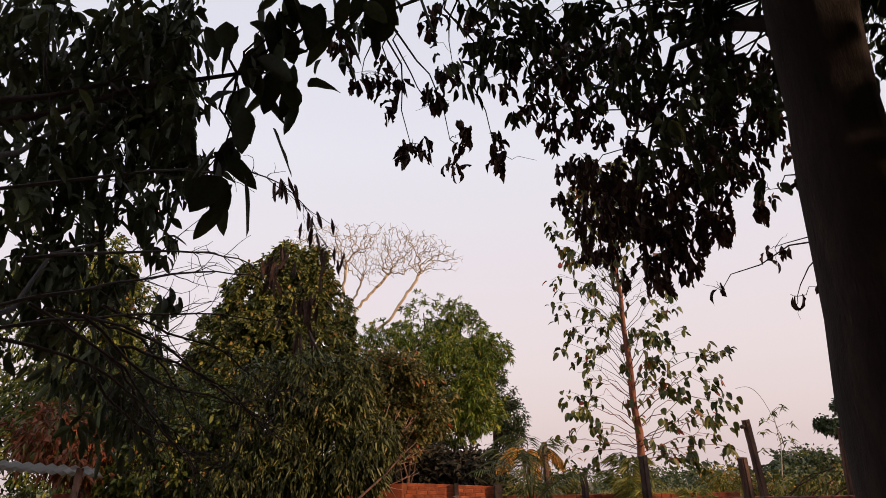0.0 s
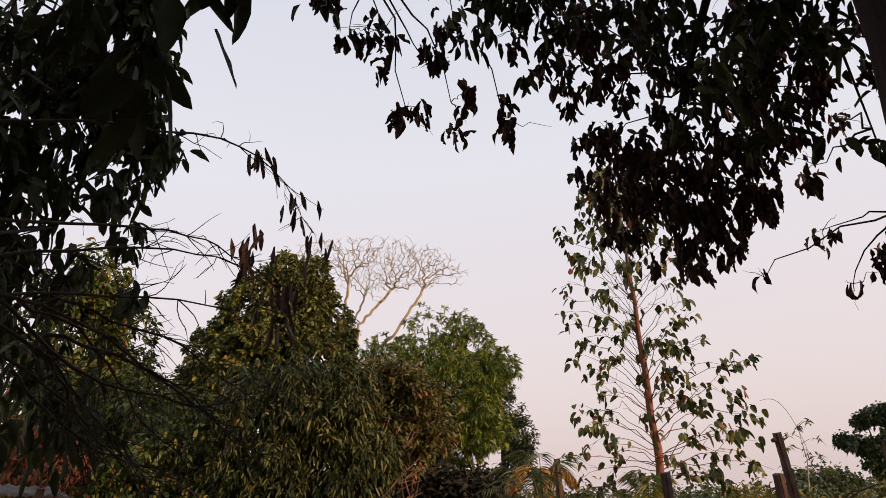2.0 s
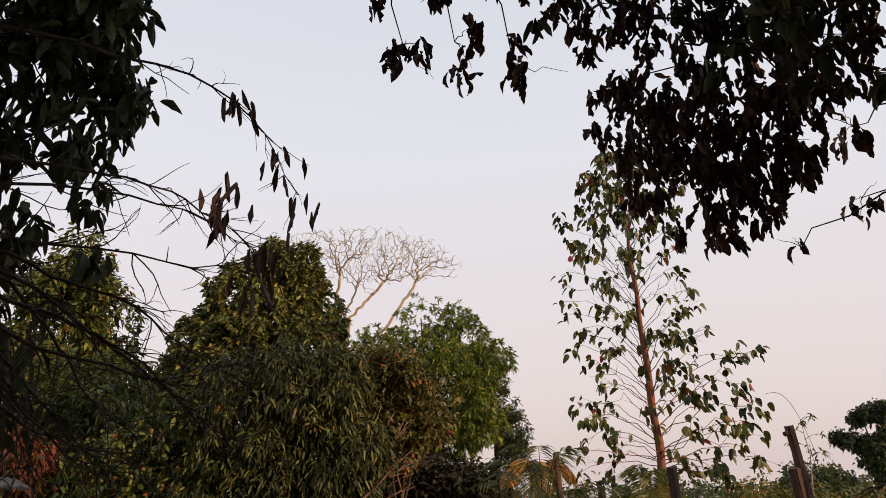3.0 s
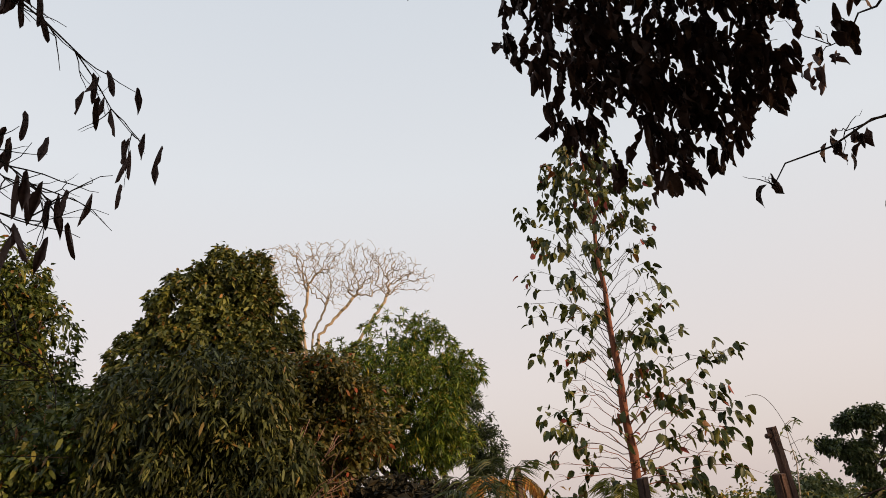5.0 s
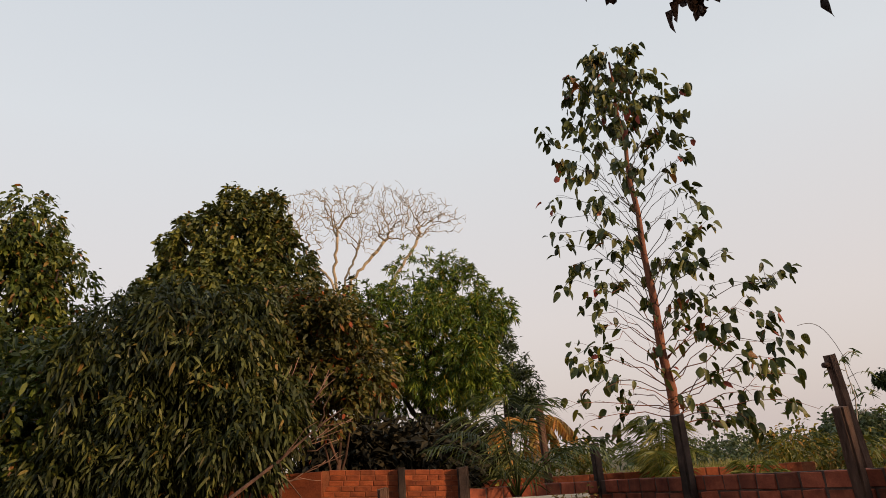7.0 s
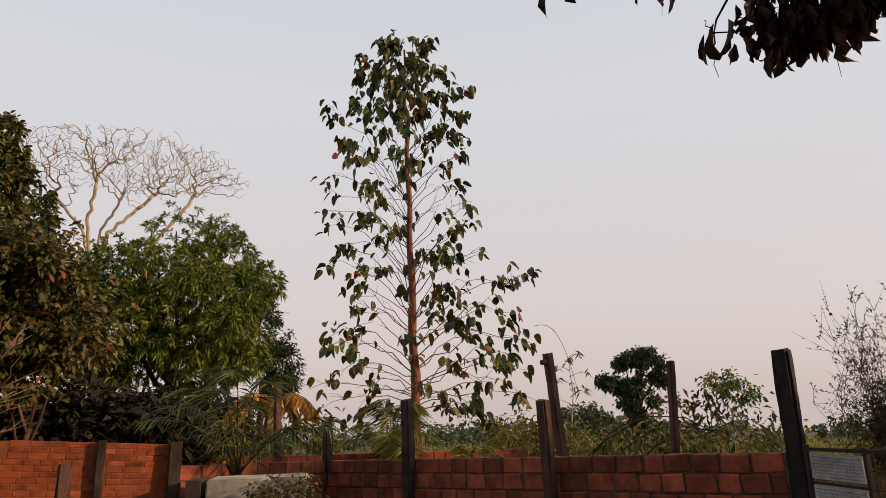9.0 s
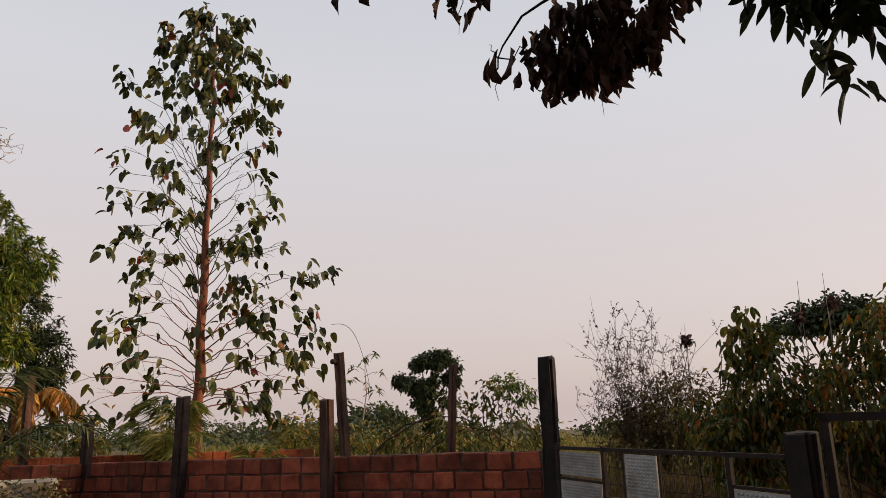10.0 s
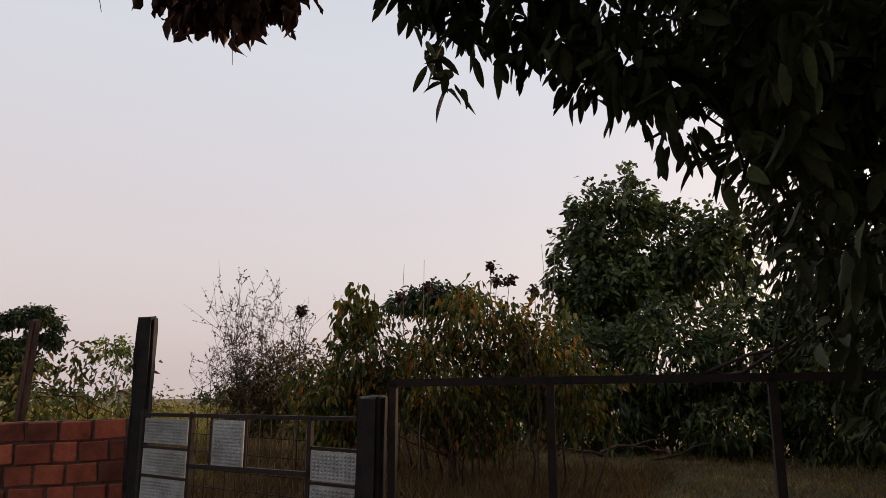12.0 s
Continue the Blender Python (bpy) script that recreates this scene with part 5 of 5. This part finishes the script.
def overhanging_tree():
    rng = np.random.default_rng(111)
    foot = Vector((2.78, 4.30, 0))
    th = thing("overhanging_tree", foot, "large dark-barked tree with dried leaves hanging from its branches", "tree")
    g = Geo()
    n = 14
    pts = [Vector((0.02 * math.sin(i * 1.1) + 0.22 * (i / n), 0.03 * math.cos(i * 0.8), 7.5 * i / n - 0.1)) for i in range(n + 1)]
    g.tube(pts, [0.315 + 0.14 * math.exp(-i * 1.2) + 0.014 * math.sin(i * 2.1) for i in range(n + 1)], 16)
    part("trunk", g, M_bark, th)
    dead_right = [(1.64, 7.5, 6.15), (2.55, 7.4, 6.06), (3.38, 7.2, 5.83), (3.73, 6.9, 5.42), (1.98, 7.8, 5.32), (2.79, 7.8, 5.29), (3.45, 7.5, 5.13), (2.1, 8.0, 5.0), (2.62, 8.1, 4.72),
                  (3.26, 7.8, 4.75), (2.55, 8.2, 4.55), (2.95, 8.2, 4.5), (1.7, 7.3, 6.8), (2.41, 7.2, 6.8), (3.47, 7.2, 6.6), (3.81, 6.8, 6.1)]
    dead_left = [(-1.08, 6.2, 6.26), (-0.83, 6.2, 5.8), (-0.52, 6.2, 5.75), (-0.1, 6.3, 5.45), (0.11, 6.4, 5.08), (0.17, 6.4, 6.05), (0.63, 6.7, 5.02), (0.76, 6.6, 6.02), (1.07, 6.8, 6.45), (-0.08, 6.2, 6.29), (0.52, 6.5, 6.5), (-0.31, 6.3, 4.98)]
    dead_far = [(4.25, 8.0, 4.25), (4.39, 7.5, 5.4), (4.22, 7.8, 4.96), (4.98, 7.6, 3.75), (5.15, 7.6, 3.75), (4.80, 7.6, 3.72), (4.18, 7.6, 3.5), (3.3, 7.6, 3.6)]
    green = [(-0.68, 5.0, 5.85), (-0.05, 5.0, 6.0), (0.72, 5.4, 6.07), (0.6, 5.6, 5.7), (1.32, 5.6, 6.14), (2.11, 5.4, 6.02), (2.83, 5.2, 5.9), (4.22, 5.5, 5.5), (4.21, 6.0, 4.2), (3.74, 5.0, 5.64), (3.0, 6.2, 6.3), (1.8, 6.3, 6.4), (2.6, 7.0, 5.9), (3.4, 6.5, 5.6), (2.81, 5.63, 5.38), (2.47, 5.81, 5.11), (2.11, 5.98, 5.75), (2.53, 5.78, 4.5), (1.08, 6.3, 6.4), (1.54, 6.3, 6.54), (1.19, 6.3, 5.81), (0.81, 6.3, 6.34)]
    dead_right = [(0.9 * x, 0.9 * y, 1.75 + 0.9 * (z - 1.75)) if y >= 7.5 else (x, y, z) for x, y, z in dead_right]

    curtain = [(4.98 + 0.683 * k, 7.6 - 0.73 * k, z - 0.05 + 0.06 * k) for k, z in ((-0.32, 3.82), (-0.24, 3.80), (-0.16, 3.79), (-0.08, 3.80), (0.0, 3.79), (0.08, 3.80), (0.16, 3.80), (0.24, 3.82), (0.30, 3.85),
               (-0.28, 3.97), (-0.12, 3.98), (0.04, 3.97), (0.2, 3.99), (0.36, 4.02), (0.46, 4.10), (0.0, 4.15), (0.2, 4.17), (0.52, 4.22), (-0.14, 4.16))]

    def rel(p):
        return Vector(p) - foot
    for fork, mid, end, spots in ((5.3, (0.9, 5.6, 6.6), (-0.6, 6.1, 6.5), dead_left), (4.9, (2.6, 6.2, 6.0), (2.6, 8.0, 5.0), dead_right), (4.3, (3.8, 6.3, 5.4), (4.9, 7.6, 4.3), dead_far),
                                  (5.6, (1.8, 4.9, 6.5), (0.2, 5.1, 6.6), green[:5]), (5.2, (3.2, 5.2, 5.9), (4.1, 5.8, 5.4), green[5:])):
        b = Geo()
        root = Vector((0.03 * fork, 0, fork))
        p = [root, rel(mid).lerp(root, 0.5) + Vector((0, 0, 0.15)), rel(mid), rel(mid).lerp(rel(end), 0.5) + Vector((0, 0, 0.08)), rel(end)]
        slim = 0.3 if spots is dead_far else 1.0
        b.tube(p, [slim * r for r in (0.085, 0.06, 0.045, 0.03)] + [0.009], 8)
        for s in spots:
            near = min(p[1:], key=lambda q: (q - rel(s)).length)
            twigs_to(b, near, [rel(s)], rng, 0.014)
            for _ in range(3):
                e = rel(s) + Vector(rng.normal(0, 0.16, 3))
                twigs_to(b, rel(s), [e], rng, 0.005)
        part("limb", b, M_bark, th)
    o = np.array(foot)
    for spots, many, per, spread in ((dead_right, 15, 11, (0.25, 0.26, 0.24)), (dead_left, 3, 9, (0.08, 0.08, 0.13)), (dead_far[:3], 2, 6, (0.07, 0.07, 0.07)), (curtain, 2, 11, (0.03, 0.03, 0.012)), (dead_far[6:8], 1, 3, (0.02, 0.02, 0.02))):
        base, way = bunches(spots, many, per, spread, (0.045, 0.045, 0.06), 1.5, rng)
        part("dried_leaves", leaves("dried_leaves", base - o, way, 0.165, 0.066, rng, 0.1, 0.45, True, 0.6), M_dead, th, "curled dark brown dried leaves")
    near_sets = [bunches(green[:5], 3, 8, (0.3, 0.3, 0.16), (0.07, 0.07, 0.07), 0.6, rng), bunches(green[5:], 9, 9, (0.32, 0.32, 0.24), (0.07, 0.07, 0.07), 0.6, rng)]
    base, way = (np.concatenate(q) for q in zip(*near_sets))
    part("green_leaves", leaves("green_leaves", base - o, way, 0.17, 0.08, rng, 0.25, 0.3, True, 0.15), M_near, th)
    # unseen lobes, added to keep sun off the trunk and the near leaves
    foliage("shade_crown", [(-2.6, -3.0, 8.0, 3.6, 4.2, 0.9), (2.6, -2.5, 8.0, 3.6, 4.2, 0.9), (0, 0.0, 8.4, 3.5, 1.7, 0.8), (1.4, -2.5, 4.2, 0.8, 0.8, 1.7), (-3.3, -6.6, 5.2, 2.9, 1.1, 1.8), (1.8, 0.2, 6.6, 1.5, 0.9, 1.0), (-5.0, -3.6, 5.6, 1.2, 1.2, 1.5), (-1.0, -1.6, 6.7, 1.2, 0.7, 0.8), (-2.2, -1.6, 6.0, 0.9, 0.6, 0.7), (2.7, -3.4, 4.4, 1.9, 1.5, 2.5), (0.9, -3.6, 4.0, 1.3, 1.3, 2.0)], 6200, 9, 0.3, 0.34, 0.17, M_near, th, rng, shell=0.2, hang=0.4)


overhanging_tree()


def left_tree():
    rng = np.random.default_rng(121)
    foot = Vector((-3.3, 3.3, 0))
    o = np.array(foot)
    th = thing("shading_tree", foot, "dark leafy tree with long bare twigs and hanging pods", "tree")
    g = Geo()
    pts = [Vector((0.06 * math.sin(i), 0.05 * math.cos(i * 1.4), 0.6 * i - 0.1)) for i in range(10)]
    g.tube(pts, taper(0.2, 0.12, 10), 12)
    part("trunk", g, M_bark, th)
    mass = [(0 + 1.85 * x, 1.85 * y, 1.75 + 1.85 * (z - 1.75)) for x, y, z in
            ((-2.5, 3.5, 4.4), (-2.2, 3.7, 4.54), (-1.83, 3.8, 4.6), (-2.5, 3.6, 3.9), (-2.3, 3.9, 4.12), (-1.9, 4.0, 4.1), (-2.51, 3.7, 3.44), (-2.37, 4.0, 3.6), (-2.0, 4.1, 3.6), (-2.5, 3.8, 3.03), 
             (-2.57, 4.0, 2.75), (-1.78, 3.8, 4.5), (-2.9, 3.4, 3.6), (-2.8, 3.5, 4.3), (-2.2, 4.0, 2.8), (-1.9, 4.0, 4.3), (-1.97, 4.1, 3.75), (-2.2, 3.9, 3.8))]
    close = [(-2.33, 3.3, 4.41), (-1.78, 3.3, 4.43), (-2.5, 3.3, 4.02), (-2.13, 3.3, 4.01), (-1.74, 3.3, 4.07), (-1.45, 3.3, 4.22), (-1.42, 3.3, 3.83), (-1.75, 3.3, 3.59), (-2.13, 3.3, 3.57), (-2.44, 3.3, 3.54), (-1.42, 3.3, 3.51), (-2.4, 3.3, 4.25), (-2.03, 3.3, 4.24)]
    bold = [(-1.05, 3.4, 4.35), (-1.06, 3.4, 4.1), (-0.93, 3.5, 4.05), (-0.68, 3.4, 4.45), (-1.17, 3.4, 3.7), (-1.30, 3.3, 3.32), (-1.2, 3.3, 3.2), (-1.3, 3.4, 4.3), (-0.5, 3.5, 4.5), (-0.32, 3.5, 4.55), (-0.85, 3.4, 4.5), (-1.25, 3.4, 4.0)]
    pods = [(-1.72, 6.6, 4.67), (-1.56, 7.4, 4.59), (-1.38, 7.8, 4.15), (-1.84, 7.0, 4.0), (-1.42, 6.5, 3.2), (-1.7, 6.3, 3.7), (-1.61, 7.1, 3.46)]
    def rel(p):
        return Vector(p) - foot
    for z, spots, end in ((3.2, mass[:9], (-3.9, 6.8, 5.6)), (2.2, mass[9:], (-4.0, 7.2, 4.3)), (3.4, bold, (-1.2, 3.4, 4.0)), (3.6, close, (-1.9, 3.3, 3.9))):
        b = Geo()
        p = bent((0, 0, z), rel(end), rng, 4, 0.05)
        b.tube(p, taper(0.035, 0.012, 5), 7)
        for s in spots:
            near = min(p, key=lambda q: (q - rel(s)).length)
            twigs_to(b, near, [rel(s)], rng, 0.010)
        part("limb", b, M_bark, th)
    for way_pts in (((-3.3, 3.3, 2.3), (-2.6, 4.2, 2.75), (-2.3, 5.2, 3.0), (-1.9, 6.1, 3.1), (-1.42, 6.6, 3.15)),
                    ((-3.3, 3.3, 2.5), (-2.5, 4.4, 2.95), (-2.2, 5.4, 3.4), (-1.9, 6.4, 3.6), (-1.65, 7.0, 3.55)),
                    ((-3.3, 3.3, 3.2), (-2.4, 4.8, 4.0), (-2.0, 6.0, 4.55), (-1.7, 7.0, 4.7), (-1.45, 7.7, 4.35)),
                    ((-2.5, 4.4, 2.8), (-2.4, 5.0, 2.5), (-2.0, 5.8, 2.25), (-1.7, 6.3, 2.3), (-1.4, 6.7, 2.5)),
                    ((-2.9, 3.9, 2.6), (-2.5, 4.6, 2.6), (-2.3, 5.2, 2.2), (-2.2, 5.7, 1.9), (-2.1, 6.0, 1.75)),
                    ((-2.6, 4.2, 2.75), (-2.3, 5.0, 2.75), (-2.1, 5.8, 2.5), (-1.8, 6.3, 2.2), (-1.6, 6.6, 2.0)),
                    ((-3.0, 4.4, 3.2), (-2.6, 5.6, 3.6), (-2.3, 6.2, 3.75), (-2.0, 6.7, 3.7), (-1.6, 7.1, 3.5)),
                    ((-2.81, 5.2, 2.92), (-2.63, 5.5, 2.77), (-2.45, 5.8, 2.52), (-2.27, 6.1, 2.16), (-2.08, 6.4, 1.94)),
                    ((-2.8, 5.2, 2.7), (-2.71, 5.5, 2.55), (-2.65, 5.8, 2.3), (-2.69, 6.1, 1.98), (-2.77, 6.4, 1.68)),
                    ((-2.79, 5.2, 3.03), (-2.47, 5.5, 2.92), (-2.17, 5.8, 2.83), (-1.82, 6.1, 2.55), (-1.52, 6.4, 2.38)),
                    ((-2.77, 5.2, 2.49), (-2.77, 5.5, 2.26), (-2.65, 5.8, 2.07), (-2.4, 6.1, 1.93), (-2.08, 6.4, 1.9)),
                    ((-2.62, 5.2, 2.7), (-2.27, 5.5, 2.61), (-2.01, 5.8, 2.43), (-1.71, 6.1, 2.22), (-1.67, 6.4, 2.09)),
                    ((-3.0, 4.6, 2.9), (-2.6, 5.4, 2.6), (-2.5, 6.0, 2.2), (-2.4, 6.4, 1.9), (-2.4, 6.6, 1.6))):
        b = Geo()
        p = winding([rel(q) for q in way_pts], 16, 0.035, rng)
        b.tube(p, taper(0.015, 0.003, 16), 6)
        for i in range(3, 16):
            for _ in range(2):
                along = (p[i] - p[i - 1]).normalized()
                q = sprig(b, p[i], along, rng.uniform(0.22, 0.6), 0.005, rng)
                if rng.random() < 0.6:
                    sprig(b, q[3], (q[4] - q[2]).normalized(), rng.uniform(0.12, 0.28), 0.003, rng)
        part("bare_twig", b, M_twig, th)
    base, way = bunches(mass, 12, 15, (0.3, 0.38, 0.36), (0.09, 0.09, 0.1), 0.7, rng)
    part("green_leaves", leaves("green_leaves", base - o, way, 0.22, 0.095, rng, 0.25, 0.3, True, 0.15), M_near, th)
    base, way = bunches([(-3.41, 6.0, 3.28), (-3.17, 6.0, 2.91), (-3.23, 6.0, 2.58), (-2.91, 6.0, 2.65), (-3.21, 6.0, 2.26), (-2.94, 6.0, 2.33)], 5, 9, (0.16, 0.18, 0.16), (0.06, 0.06, 0.08), 0.9, rng)
    part("low_leaves", leaves("low_leaves", base - o, way, 0.16, 0.06, rng, 0.25, 0.3, True, 0.2), M_near, th)
    base, way = bunches(close, 3, 6, (0.10, 0.10, 0.09), (0.04, 0.04, 0.05), 0.8, rng)
    part("close_leaves", leaves("close_leaves", base - o, way, 0.13, 0.055, rng, 0.25, 0.25, True, 0.12), M_near, th)
    base, way = hanging(bold, 6, (0.10, 0.08, 0.10), 1.0, rng)
    part("broad_leaves", leaves("broad_leaves", base - o, way, 0.25, 0.125, rng, 0.2, 0.15, True, 0.08), M_near, th, "large oval dark green leaves")
    pod = leaves("hanging_pod", np.zeros((1, 3)), np.array([[0.1, 0.05, -1.0]]), 0.24, 0.05, rng, 0.1, 0.6, True, 0.4)
    pod.materials.append(M_dead)
    for p in pods:
        for _ in range(8):
            ob = part("hanging_pod", pod, None, th, "dry dark hanging pod")
            ob.matrix_basis = Matrix.Translation(rel(p) + Vector(rng.normal(0, 1, 3)) * 0.09) @ pose(0, 0, 0, rng.normal(0, 12), rng.normal(0, 12), rng.uniform(0, 360))


left_tree()


def gate_tree():
    rng = np.random.default_rng(131)
    foot = Vector((6.1, 3.5, 0))
    o = np.array(foot)
    th = thing("gate_tree", foot, "dark broad-leaved tree hanging over the iron gate", "tree")
    spots = [(5.4, 6.5, 3.85), (5.45, 6.3, 3.65), (5.5, 6.1, 3.4), (5.45, 6.5, 4.1), (5.4, 5.9, 3.8), (5.59, 5.56, 3.2), (5.6, 5.3, 3.08), (5.6, 5.7, 3.35), (5.65, 5.1, 2.88), (5.5, 4.9, 3.1), (5.46, 4.65, 2.55), (5.4, 4.5, 2.8), (5.4, 4.35, 1.9), (5.42, 4.28, 3.0), (5.5, 5.2, 3.5),
             (5.5, 4.7, 3.4), (5.3, 4.1, 2.3), (5.6, 5.6, 3.7), (5.5, 4.2, 3.7), (5.7, 4.9, 4.0), (5.97, 4.72, 3.43), (5.95, 4.49, 3.26), (5.93, 4.32, 3.21), (5.92, 4.23, 2.91), (5.94, 4.4, 2.95), (5.93, 4.25, 2.6), (5.91, 4.17, 3.3), (5.9, 4.3, 3.6), (5.7, 4.1, 3.0)]
    limbs(th, (0, 0, -0.1), (0, 0.2, 2.2), [Vector(s) - foot for s in spots[::3]], rng, 0.12)
    base, way = bunches(spots, 11, 9, (0.17, 0.16, 0.15), (0.045, 0.045, 0.045), 0.6, rng)
    part("crown", leaves("crown", base - o, way, 0.155, 0.062, rng, 0.25, 0.25, True, 0.1), M_near, th)
    foliage("low_leaves", [(-0.3, 0.35, 1.0, 0.35, 0.4, 1.0), (-0.25, 0.4, 2.4, 0.45, 0.5, 0.8)], 190, 10, 0.1, 0.11, 0.05, M_near, th, rng, hang=0.5, shell=0.2)
    # the last lobe is added high out of view, to darken the gate's surroundings
    foliage("shade_crown", [(1.6, 0.4, 5.4, 1.9, 1.9, 1.6), (2.6, -0.2, 3.4, 1.5, 1.6, 1.9), (0.7, 0.0, 2.2, 0.6, 0.7, 1.9), (1.9, 3.5, 8.0, 2.0, 2.2, 0.8)], 1700, 14, 0.18, 0.15, 0.07, M_near, th, rng, hang=0.5, shell=0.5)


gate_tree()
